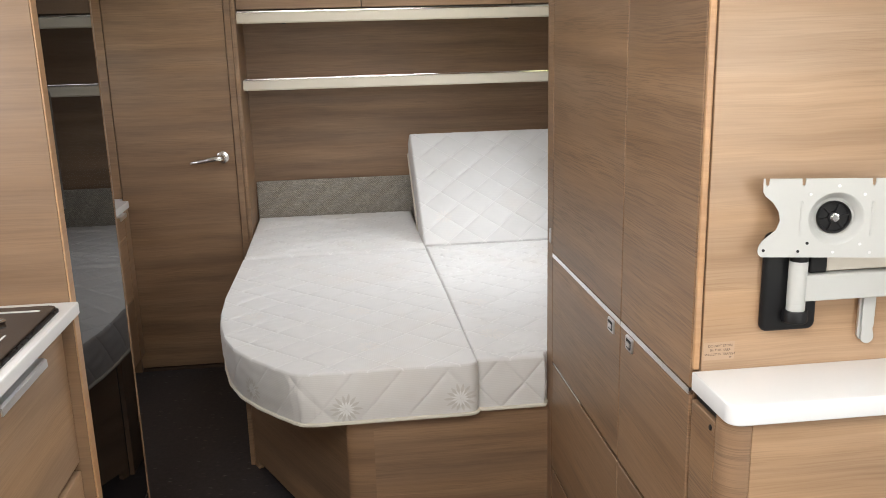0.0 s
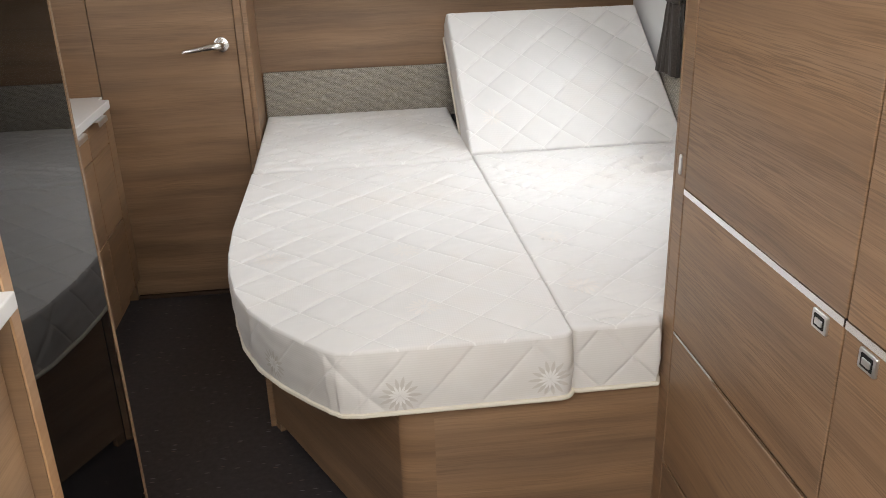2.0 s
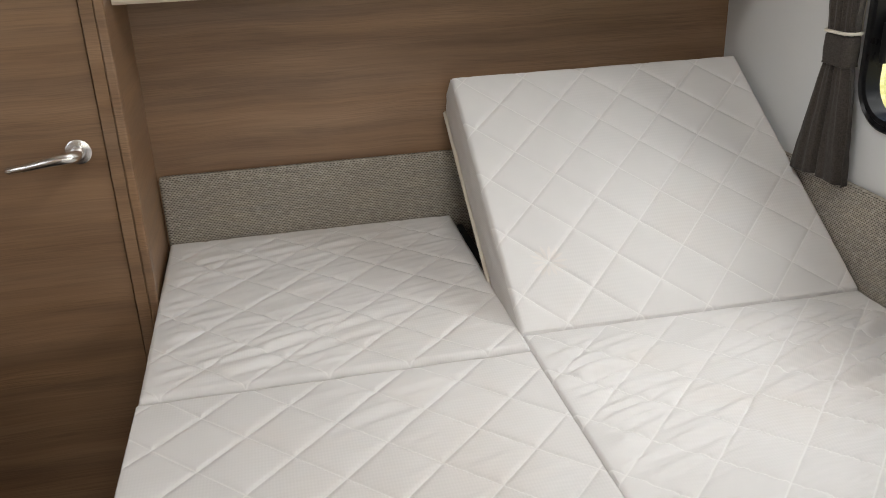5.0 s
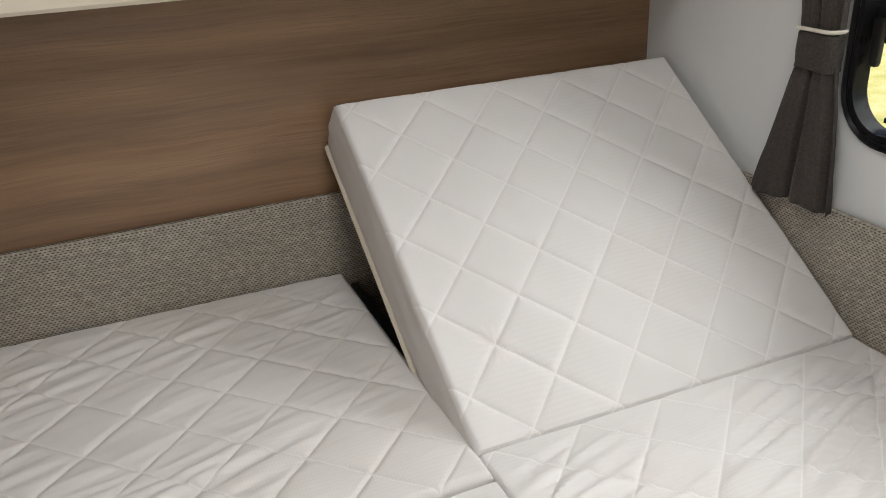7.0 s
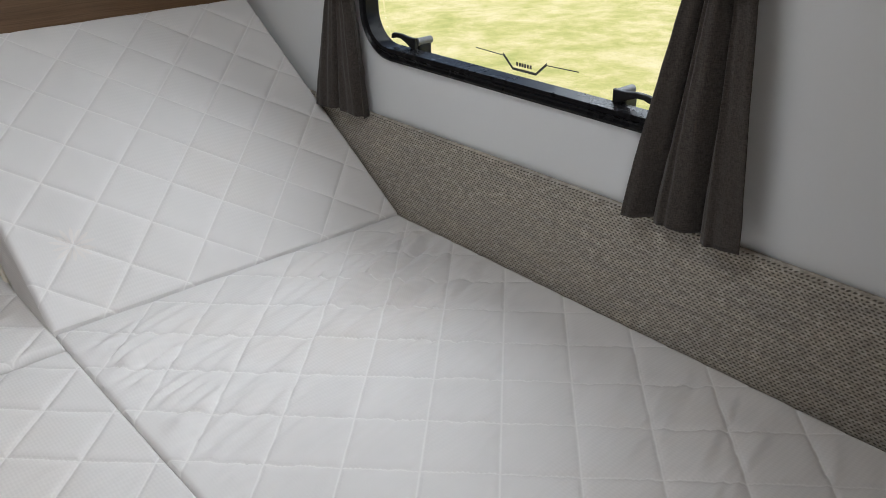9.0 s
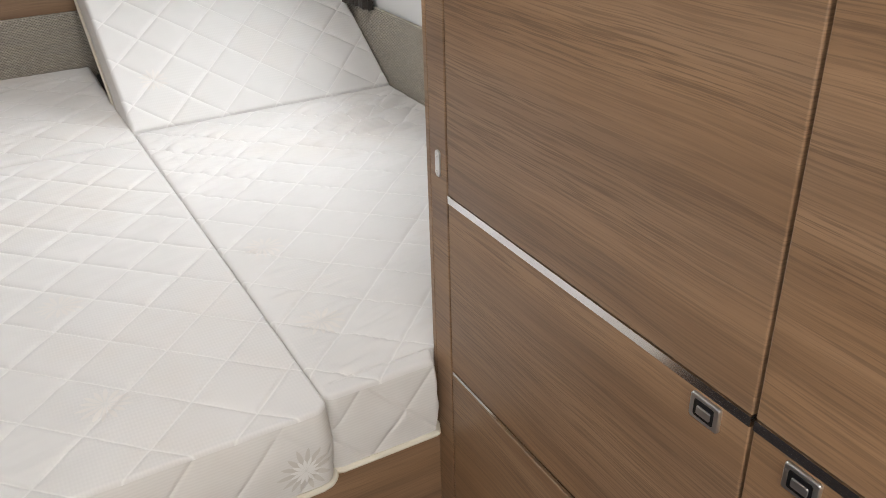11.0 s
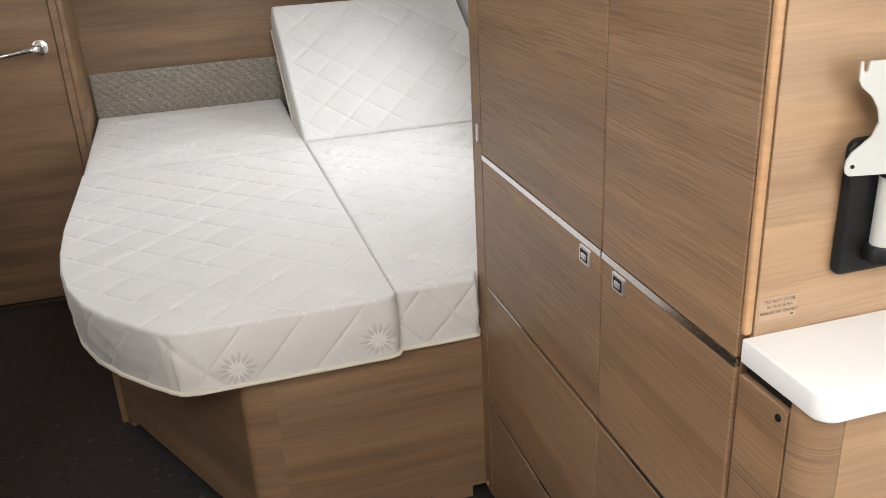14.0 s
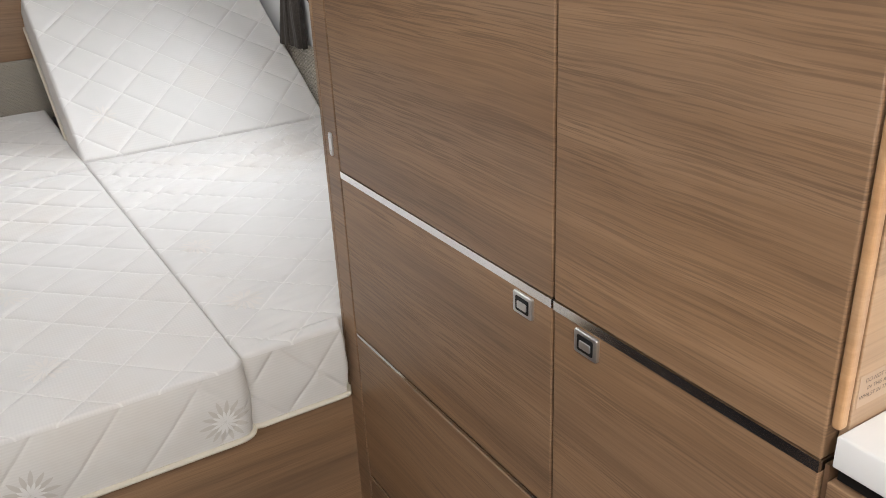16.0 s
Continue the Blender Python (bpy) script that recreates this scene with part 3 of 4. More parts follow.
def curtain(y_in, y_out, tie0, tie1, tie_z, low, seed, lobes, bias):
    """A tied-back curtain: a fall of pleats below the tie, gathered cloth above it."""
    rnd = random.Random(seed)
    top = 1.56
    cy = 0.5 * (tie0 + tie1)
    ob = thing("curtain", (XR - 0.03, cy, low), "dark taupe cloth curtain gathered by a tieback", "curtain", "curtains at the bed window")
    phases = [rnd.uniform(0, 6.28) for _ in range(4)]

    def cloth(z0, z1, rows, width):
        bm = bmesh.new()
        grid = []
        cols = 110
        for j in range(rows + 1):
            t = j / rows
            z = z0 + (z1 - z0) * t
            a, b, amp = width(t)
            row = []
            for i in range(cols + 1):
                s = i / cols
                # round lobes with tight valleys between them
                w = s ** bias + 0.012 * math.sin(5 * t + phases[0])
                lobe = 1 - 2.1 * (1 - abs(math.sin(math.pi * lobes * w + 0.35))) ** 2.2
                lobe += 0.16 * math.sin(2 * math.pi * 4.3 * s + phases[1] + 1.2 * t) + 0.10 * math.sin(2 * math.pi * 9.0 * s + phases[2] + 3 * t)
                edge = 0.003 * math.sin(2 * math.pi * lobes * 0.5 * s + phases[3])
                ruck = 0.0015 * noise.noise(Vector((s * 9, z * 30, phases[2])))
                row.append(bm.verts.new((XR - 0.034 - amp * lobe * 0.62 - ruck, a + (b - a) * s + 0.25 * amp * math.sin(2 * math.pi * lobes * s), z + edge * (1 - t))))
            grid.append(row)
        for r0, r1 in zip(grid, grid[1:]):
            for i in range(cols):
                bm.faces.new((r0[i], r0[i + 1], r1[i + 1], r1[i]))
        return bm

    def lower(t):
        e = t ** 1.15
        return y_in + (tie0 - y_in) * e, y_out + (tie1 - y_out) * e, 0.021 * (1 - 0.30 * t)

    def upper(t):
        e = t ** 1.3
        return tie0 + (y_in - tie0) * e * 0.9, tie1 + (y_out - tie1) * e * 0.9, 0.016 + 0.014 * e
    for nm, bm in (("fall", cloth(low, tie_z - 0.001, 40, lower)), ("gathered_top", cloth(tie_z + 0.052, top, 40, upper))):
        o = smooth(part(nm, bm, LINEN, ob), 80)
        o.modifiers.new("thickness", "SOLIDIFY").thickness = 0.002
    band = [(tie_z - 0.010, -0.001), (tie_z - 0.008, 0.002), (tie_z - 0.002, 0.001), (tie_z + 0.020, 0.002), (tie_z + 0.050, 0.001), (tie_z + 0.053, -0.002)]
    loops = []
    for z, grow in band:
        loops.append([(p[0], p[1], z + 0.002 * math.sin(90 * p[1])) for p in round_rect(XR - 0.050 - grow, XR - 0.012 + grow, tie1 - grow, tie0 + grow, 0.0165)])
    b = smooth(part("tieback", ring(loops, closed=False), LINEN, ob, "stitched tieback band of the same cloth"), 70)
    b.modifiers.new("thickness", "SOLIDIFY").thickness = 0.003
    cord = [(p[0], p[1], tie_z + 0.056) for p in round_rect(XR - 0.052, XR - 0.010, tie1 - 0.001, tie0 + 0.001, 0.0165)]
    smooth(part("cord", tube(cord + cord[:1], 0.0034, 8), CREAM, ob, "white cord at the tieback"))
    return ob


curtain(3.618, 3.436, 3.545, 3.466, 1.050, 0.797, 3, 2.0, 1.15)
curtain(2.742, 2.540, 2.668, 2.566, 1.162, 0.806, 8, 2.7, 0.75)
structure("trim_curtain_rail", tube([(XR - 0.03, 2.5, 1.565), (XR - 0.03, 3.7, 1.565)], 0.006, 10), CREAM, "white curtain rail above the window", "curtain rail")

# ---- padded bands round the bed ----
for nm, dims, lab in (("headboard_pad", (-0.386, XR - 0.022, 3.998, 4.0195, 0.46, 0.785), "grey-beige woven padded band at the bed head"),
                      ("side_pad", (1.0615, XR - 0.0005, 2.108, 3.996, 0.46, 0.802), "grey-beige woven padded band under the window")):
    t = thing(nm, (dims[0], dims[2], dims[4]), lab, "upholstered pad")
    smooth(part("cover", box(*dims, 0.009, 3), WEAVE, t))

# ---- shelves and lockers over the bed ----
sx0, sx1 = -0.390, XR - 0.002


def lipped_shelf(name, z0, z1, y_front, label, depth_back):
    ob = thing(name, (sx0, y_front, z0), label, "shelf")
    part("board", box(sx0 + 0.001, sx1, y_front + 0.02, depth_back, z0 + 0.012, z0 + 0.03, 0.001), OAK, ob)
    prof = [(y_front + 0.02, z0), (y_front + 0.004, z0), (y_front, z0 + 0.006), (y_front + 0.002, z1 - 0.004), (y_front + 0.006, z1), (y_front + 0.02, z1)]
    part("lip", prism(prof, "x", sx0 + 0.001, sx1, 0.001), LIP, ob, "ivory rounded front lip")
    part("strip", box(sx0 + 0.004, sx1 - 0.004, y_front + 0.003, y_front + 0.022, z1 + 0.0005, z1 + 0.0075, 0.001), CHROME, ob, "polished metal strip along the lip")
    for bx in (-0.2, 0.75):
        part("bracket", box(bx - 0.008, bx + 0.008, y_front + 0.03, y_front + 0.06, z0 - 0.004, z0 + 0.0115, 0.002), BLACK, ob, "small dark bracket")
    return ob


lipped_shelf("wall_shelf", 1.209, 1.252, 3.80, "long oak shelf with an ivory lip and a polished strip", YH - 0.001)
lipped_shelf("light_pelmet", 1.486, 1.529, 3.742, "ivory pelmet with a polished strip under the lockers", YH - 0.001)
for k, (a, b) in enumerate(((sx0 + 0.003, 0.125), (0.129, 0.765), (0.769, sx1 - 0.002))):
    lk = thing("overhead_locker", (a, 3.75, 1.55), "oak laminate overhead locker above the bed", "locker", "lockers over the bed")
    part("body", box(a, b, 3.77, YH - 0.001, 1.542, ZC - 0.002, 0.001), OAK_CALM, lk)
    part("flap_door", box(a, b, 3.745, 3.766, 1.542, ZC - 0.004, 0.002), OAK_CALM, lk)

# ---- bed base ----
bed = thing("bed_base", (0.3, 2.9, 0.0), "oak laminate bed base with a slanted rounded corner", "bed base")
part("top_board", prism([(0.0, 2.13), (1.048, 2.13), (1.048, 3.99), (-0.335, 3.99), (-0.335, 2.765), (-0.02, 2.17)], "z", 0.425, 0.452), OAK_CALM, bed)
part("front_panel", plate_with_holes([(0.06, 0.0), (0.10, 0.0), (0.10, 0.028), (0.395, 0.028), (0.395, 0.004), (0.495, 0.004), (0.495, 0.034), (0.53, 0.034), (0.53, 0.445), (0.06, 0.445)],
                                     [], "y", 2.105, 2.121), OAK_CALM, bed)
arc = []
d0, d1 = Vector((-0.335, 2.755)), Vector((-0.012, 2.120))
back = (d0 - d1).normalized()
p0, pc, p1 = Vector((-0.012, 2.120)), Vector((-0.003, 2.1052)), Vector((0.06, 2.105))
for k in range(9):
    t = k / 8
    arc.append((1 - t) ** 2 * p0 + 2 * t * (1 - t) * pc + t * t * p1)
inner = [p + Vector((0.012, 0.016)) for p in arc]
smooth(part("corner_post", prism([tuple(p) for p in arc] + [tuple(p) for p in inner[::-1]], "z", 0.0, 0.445), OAK_CALM, bed, "rounded oak corner post"))
nrm = Vector((0.89, 0.455)) * 0.016
diag = prism([tuple(d0), tuple(d1), tuple(d1 + nrm), tuple(d0 + nrm)], "z", 0.03, 0.445, 0.001)
part("slanted_panel", diag, OAK_CALM, bed)
foot = prism([tuple(d1 + back * 0.08), tuple(d1), tuple(d1 + nrm), tuple(d1 + nrm + back * 0.08)], "z", 0.0, 0.029)
part("foot", foot, OAK, bed)
foot = prism([tuple(d0), tuple(d0 - back * 0.03), tuple(d0 + nrm - back * 0.03), tuple(d0 + nrm)], "z", 0.0, 0.029)
part("foot", foot, OAK, bed)
part("side_panel", box(-0.352, -0.336, 2.76, 3.99, 0.0, 0.445, 0.001), OAK_CALM, bed)
part("toe_shadow_board", box(0.0, 1.04, 2.20, 2.216, 0.0, 0.42, 0), OAK_DARK, bed)

# ---- mattress ----
STEP = 0.148
BAND = 0.126


def quilt(u, v, pu, pv):
    """Puffed diamonds with stitched creases between them."""
    a, b = abs(math.sin(math.pi * (u + v - pu) / STEP)), abs(math.sin(math.pi * (u - v - pv) / STEP))
    d = min(math.asin(min(a, 1.0)), math.asin(min(b, 1.0))) * STEP / math.pi / 1.414
    return 0.30 * (a * b) ** 0.5 + 0.70 * (1 - math.exp(-((d / 0.0048) ** 1.3)))


def tuft(u, v, pu, pv):
    """0 on the stitches, 1 in the middle of a diamond."""
    a, b = abs(math.sin(math.pi * (u + v - pu) / STEP)), abs(math.sin(math.pi * (u - v - pv) / STEP))
    return 0.15 + 0.85 * min(1.0, 1.25 * (a * b) ** 0.5)


def border(run, w, other, phase):
    """Slanted stitch lines round the side, crossed by a second, wider set."""
    d = min(abs((run - w * 0.9) % BAND - BAND / 2), abs((run + w * 0.9 + phase) % other - other / 2)) * 0.74
    return 1 - math.exp(-((d / 0.0060) ** 1.3))


def mattress(name, rows, thickness, pu, pv, label, m=None, wrinkle=1.0, seed=0, cols=170, round_top=0.007, creased=None, side=1.0, other=0.40, phase=0.0, taper=0.0):
    """rows: (v, left, right) along the length, nearest first. The top lies at w = 0."""
    outline = [Vector((l, v)) for v, l, r in rows] + [Vector((r, v)) for v, l, r in rows[::-1]]
    seg_a = np.array([tuple(p) for p in outline])
    seg_b = np.roll(seg_a, -1, axis=0)
    seg_d = seg_b - seg_a
    seg_l = (seg_d ** 2).sum(1) + 1e-12

    def inside(p):
        q = np.array(p)
        t = np.clip(((q - seg_a) * seg_d).sum(1) / seg_l, 0, 1)
        return float(np.sqrt((((seg_a + seg_d * t[:, None]) - q) ** 2).sum(1).min()))
    bm = bmesh.new()
    place = m or Matrix.Identity(4)
    grid = []
    for v, l, r in rows:
        line = []
        for i in range(cols + 1):
            s = i / cols
            # closer columns at both edges
            s = s - 0.10 * math.sin(2 * math.pi * s) / (2 * math.pi) * 2
            u = l + (r - l) * s
            d = inside((u, v))
            rr = round_top
            drop = 0 if d >= rr else rr - math.sqrt(max(0.0, rr * rr - (rr - d) ** 2))
            fade = min(1.0, d / 0.05)
            h = 0.0054 * (quilt(u, v, pu, pv) - 0.75)
            n1 = noise.noise(Vector((u * 2.6 + v * 1.6, v * 40 - u * 13, seed)))
            n2 = noise.noise(Vector((u * 3, v * 3, seed + 7)))
            n3 = noise.noise(Vector((u * 11 + v * 3, v * 85 - u * 20, seed + 3)))
            where = creased(v) if creased else 1.0
            pull = max(0.0, 0.45 + 1.2 * n2) * where * tuft(u, v, pu, pv)
            h += wrinkle * (0.0050 * (abs(n1) ** 0.75) * (1 if n1 > 0 else -1) * pull + 0.0014 * n3 * (0.6 + n2)) * fade + 0.003 * n2
            line.append((u, v, h * (0.25 + 0.75 * fade) - drop))
        grid.append(line)
    vs = [[bm.verts.new(p) for p in line] for line in grid]
    uv = bm.loops.layers.uv.new("stitches")
    for a, b in zip(vs, vs[1:]):
        for i in range(cols):
            f = bm.faces.new((a[i], a[i + 1], b[i + 1], b[i]))
            for lp in f.loops:
                x, y = lp.vert.co.x, lp.vert.co.y
                lp[uv].uv = ((x + y - pu) / STEP, (x - y - pv) / STEP)
    # the border: down the sides from the rim
    rim = [line[0] for line in vs[::-1]] + vs[0][1:-1] + [line[-1] for line in vs] + vs[-1][1:-1][::-1]
    n = len(rim)
    cen = [Vector(v.co) for v in rim]
    normals = []
    for k in range(n):
        d = cen[(k + 2) % n] - cen[k - 2]
        normals.append(Vector((d.y, -d.x, 0)).normalized() if d.length > 1e-6 else Vector((0, -1, 0)))
    prev = rim
    levels = 26
    run = 0.0
    runs = []
    for k in range(n):
        run += (cen[k] - cen[k - 1]).length
        runs.append(run)
    for j in range(1, levels + 1):
        t = j / levels
        w = -round_top - (thickness - round_top) * t
        cur = []
        for k in range(n):
            q = border(runs[k], w, other, phase)
            puff = 0.0022 * side * (q - 0.6) + 0.0045 * math.sin(math.pi * t)
            puff -= taper * t * max(0.0, -normals[k].x) * max(0.0, min(1.0, (2.85 - cen[k].y) / 0.4))
            puff += 0.002 * noise.noise(Vector((runs[k] * 16, w * 40, seed)))
            cur.append(bm.verts.new((cen[k].x + normals[k].x * puff, cen[k].y + normals[k].y * puff, w)))
        for k in range(n):
            f = bm.faces.new((prev[k], prev[(k + 1) % n], cur[(k + 1) % n], cur[k]))
            f.material_index = 1
            for lp in f.loops:
                far = lp.vert in (prev[(k + 1) % n], cur[(k + 1) % n])
                run, z = runs[(k + 1) % n] if far and k < n - 1 else runs[k], lp.vert.co.z
                lp[uv].uv = ((run - z * 0.9) / BAND + 0.5, (run + z * 0.9 + phase) / other + 0.5) if side > 0.5 else (0.5, 0.5)
        prev = cur
    bm.faces.new(prev)
    bmesh.ops.recalc_face_normals(bm, faces=bm.faces)
    bmesh.ops.transform(bm, matrix=place, verts=bm.verts)
    mid = place @ Vector((sum(p.x for p in outline) / len(outline), sum(p.y for p in outline) / len(outline), -thickness))
    ob = thing(name, tuple(mid), label, "mattress", "mattress sections on the bed")
    cover = smooth(part("cover", bm, TICKING, ob), 42)
    cover.data.materials.append(BORDER)
    pipe = []
    for k in range(0, n, 2):
        out = 0.003 - taper * max(0.0, -normals[k].x) * max(0.0, min(1.0, (2.85 - cen[k].y) / 0.4))
        pipe.append(place @ Vector((cen[k].x + normals[k].x * out, cen[k].y + normals[k].y * out, -thickness + 0.001)))
    smooth(part("piping", tube(pipe + pipe[:1], 0.0052, 8, caps=False), PIPING, ob, "cream piping round the lower edge"))
    return ob


TOP = 0.597
flat = Matrix.Translation((0, 0, TOP))


def left_edge(v):
    """The rounded outline of the foot corner."""
    pts = ((2.066, -0.090), (2.070, -0.125), (2.085, -0.148), (2.13, -0.192), (2.20, -0.252), (2.28, -0.305), (2.38, -0.346), (2.50, -0.372), (2.62, -0.386), (2.80, -0.394), (3.30, -0.388), (4.0, -0.386))
    for (v0, l0), (v1, l1) in zip(pts, pts[1:]):
        if v <= v1:
            return l0 + (l1 - l0) * (v - v0) / (v1 - v0)
    return -0.386


def stretch(v0, v1, n, power=1.0):
    return [v0 + (v1 - v0) * (k / n) ** power for k in range(n + 1)]


SEAM = 0.327


def seam(v):
    """The joint between the two long sections drifts a little towards the foot."""
    return SEAM + 0.010 * (3.34 - v) / 1.24


def rounding(v, v0, r):
    """How far a vertical corner of radius r, at v0, has drawn in at v."""
    d = min(max(v - v0, 0.0), r)
    return r - math.sqrt(max(0.0, r * r - (r - d) ** 2))


rows = [(v, left_edge(v), seam(v) - 0.0006 - rounding(v, 2.066, 0.026)) for v in [2.066 + 0.0015 * k for k in range(20)] + stretch(2.096, 3.289, 240, 1.05)]
long_left = mattress("mattress_section", rows, 0.14, 3.688, -3.348, "white quilted mattress section with a rounded foot corner", flat, 0.8, 1, round_top=0.006, phase=0.13, taper=0.012)
rows = [(v, -0.384, SEAM - 0.0015) for v in stretch(0.003, 0.701, 170)]
mattress("mattress_section", rows, 0.14, 3.688 - 3.293, -3.348 + 3.293, "flat white quilted head section of the mattress",
         Matrix.Translation((0, 3.292, TOP + 0.008)) @ Matrix.Rotation(radians(1.0), 4, "X"), 2.3, 5, round_top=0.012)
rows = [(v, seam(v) + 0.0006 + rounding(v, 2.088, 0.016), 0.514 + 0.43 * (v - 2.088) if v < 2.122 else 1.0595) for v in [2.088 + 0.0016 * k for k in range(12)] + stretch(2.108, 3.352, 260)]
long_right = mattress("mattress_section", rows, 0.14, 3.550, -2.108, "long white quilted mattress section under the window", flat, 3.9, 9, creased=lambda v: 0.25 + 0.9 * min(1.0, max(0.0, (v - 2.75) / 0.3)), round_top=0.008, other=0.126)
SLOPE = 33.6
tilt = Matrix.Translation((0, 3.340, TOP + 0.004)) @ Matrix.Rotation(radians(SLOPE), 4, "X")
rows = [(v, SEAM - 0.004, 1.056) for v in stretch(0.003, 0.702, 150)]
head = mattress("mattress_section", rows, 0.128, 0.569 + 0.311, 0.569 - 0.311, "raised white quilted head section leaning on the wall", tilt, 0.25, 13, round_top=0.010, side=0.0)


def flower(center, right, up, radius, material, parent, seed=0, petals=14, inner=True):
    """A printed burst of pointed petals that lies on the cloth of its section."""
    rnd = random.Random(seed)
    c, r, u = Vector(center), Vector(right).normalized(), Vector(up).normalized()
    nn = r.cross(u)
    cover = [o for o in parent.children if o.name.startswith("cover")][0]
    cloth = bmesh.new()
    cloth.from_mesh(cover.data)
    tree = BVHTree.FromBMesh(cloth)
    base = origin(cover)

    def laid(p, lift):
        found = tree.ray_cast(p + nn * 0.06 - base, -nn)[0]
        return (found + base if found else p) + nn * lift

    def burst(turn, reach, width, lift, steps=7):
        bm = bmesh.new()
        for k in range(petals):
            a = 2 * math.pi * (k + turn + rnd.uniform(-0.1, 0.1)) / petals
            d, s = math.cos(a) * r + math.sin(a) * u, -math.sin(a) * r + math.cos(a) * u
            start, end = reach[0], reach[1] * rnd.uniform(0.85, 1.0)
            rowsv = []
            for j in range(steps + 1):
                f = j / steps
                w = radius * width * math.sin(math.pi * (0.04 + 0.92 * f) ** 1.3)
                m = c + d * radius * (start + (end - start) * f)
                rowsv.append([bm.verts.new(laid(m + s * w * g, lift)) for g in (-1, 0, 1)])
            for p, q in zip(rowsv, rowsv[1:]):
                for g in (0, 1):
                    bm.faces.new((p[g], p[g + 1], q[g + 1], q[g]))
        return bm
    ob = part("printed_flower", burst(0, (0.12, 1.0), 0.085, 0.0006), material, parent, "grey-beige printed flower")
    if inner:
        part("petals", burst(0.5, (0.03, 0.55), 0.06, 0.0011), FLOWER_LIGHT, ob, "pale inner petals")
    cloth.free()
    return ob


# dark sheets added to stand in for the shade under the raised section
prop = thing("lift_board", (0.7, 3.7, 0.46), "dark board added as the shade under the raised mattress section", "board")
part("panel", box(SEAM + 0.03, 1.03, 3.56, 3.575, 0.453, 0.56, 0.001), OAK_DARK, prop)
part("cheek", prism([(3.45, 0.453), (3.985, 0.453), (3.985, 0.588), (3.60, 0.588), (3.45, 0.49)], "x", SEAM + 0.012, SEAM + 0.026), BLACK, prop, "black sheet added as the shade in the gap beside the raised section")

# ---- wardrobe ----
WX, WY0, WY1 = 0.529, 1.190, 2.106
ward = thing("wardrobe", (0.8, 1.64, 0.0), "oak laminate wardrobe with level grain and metal strips between its doors", "wardrobe")
part("carcass", box(WX + 0.02, XR - 0.001, WY0 + 0.003, WY1 - 0.002, 0.03, ZC - 0.003, 0.0005), OAK_GAP, ward)
part("plinth", box(WX + 0.03, XR - 0.002, WY0 + 0.004, WY1 - 0.004, 0.0, 0.0295, 0), OAK_DARK, ward)
part("far_side", box(WX + 0.0, XR - 0.002, WY1 - 0.0015, WY1 + 0.0085, 0.03, ZC - 0.003, 0.001), OAK, ward)
JY, FY = 1.524, 2.058
part("filler", box(WX, WX + 0.019, FY + 0.0015, WY1 - 0.002, 0.03, ZC - 0.004, 0.0015), OAK, ward)
panels = [(JY + 0.002, FY - 0.0018, (0.035, 0.2835, 0.2930, 0.5835, 0.5930, 0.8705, 0.8830, ZC - 0.005)),
          (WY0 + 0.004, JY - 0.002, (0.035, 0.5835, 0.5930, 0.8705, 0.8830, ZC - 0.005))]
for y0, y1, zs in panels:
    for z0, z1 in zip(zs[::2], zs[1::2]):
        part("door", box(WX, WX + 0.018, y0, y1, z0, z1, 0.0018), OAK, ward)
    for z0, z1 in zip(zs[1::2], zs[2::2]):
        part("metal_strip", box(WX + 0.0008 if z1 - z0 < 0.01 else WX - 0.001, WX + 0.019, y0, y1, z0 + (0.0008 if z1 - z0 > 0.01 else 0.0024), z1 - (0.0008 if z1 - z0 > 0.01 else 0.0020), 0), STRIP, ward, "aluminium strip between the doors")
for yc in (1.575, 1.466):
    zc = 0.8545
    bm = prism(round_rect(yc - 0.0180, yc + 0.0180, zc - 0.0138, zc + 0.0138, 0.003, 4), "x", WX - 0.004, WX + 0.001, 0.0012)
    latch = part("push_latch", bm, ALU, ward, "square chrome push latch")
    part("recess", prism(round_rect(yc - 0.0122, yc + 0.0122, zc - 0.0092, zc + 0.0092, 0.002, 4), "x", WX - 0.0046, WX - 0.003, 0.0002), BLACK, latch)
    part("button", prism(round_rect(yc - 0.0092, yc + 0.0078, zc - 0.0052, zc + 0.0040, 0.0015, 4), "x", WX - 0.0060, WX - 0.004, 0.0006), ALU, latch)
bm = prism(round_rect(2.074, 2.086, 0.902, 0.940, 0.0055, 6), "x", WX - 0.0025, WX + 0.0005, 0.0006)
plate = part("strike_plate", bm, ALU, ward, "small rounded metal plate")
for zz in (0.909, 0.933):
    part("screw", disc((WX - 0.0028, 2.080, zz), "x", 0.0028, 0.0012, 12), CHROME, plate)
part("edge_band", box(WX + 0.0005, WX + 0.0108, WY0 - 0.0065, WY0 + 0.002, 0.915, ZC - 0.004, 0.003, 3), OAK_EDGE, ward, "rounded pale oak edge")
smooth(part("cover_cap", disc((WX - 0.0012, 2.088, 0.048), "x", 0.006, 0.003, 16, 0.001), OAK_EDGE, ward, "small pale screw cap"))
part("edge_band", box(WX + 0.005, WX + 0.020, WY0 - 0.0015, WY0 + 0.0028, 0.03, 0.879, 0.0005), OAK_GAP, ward)

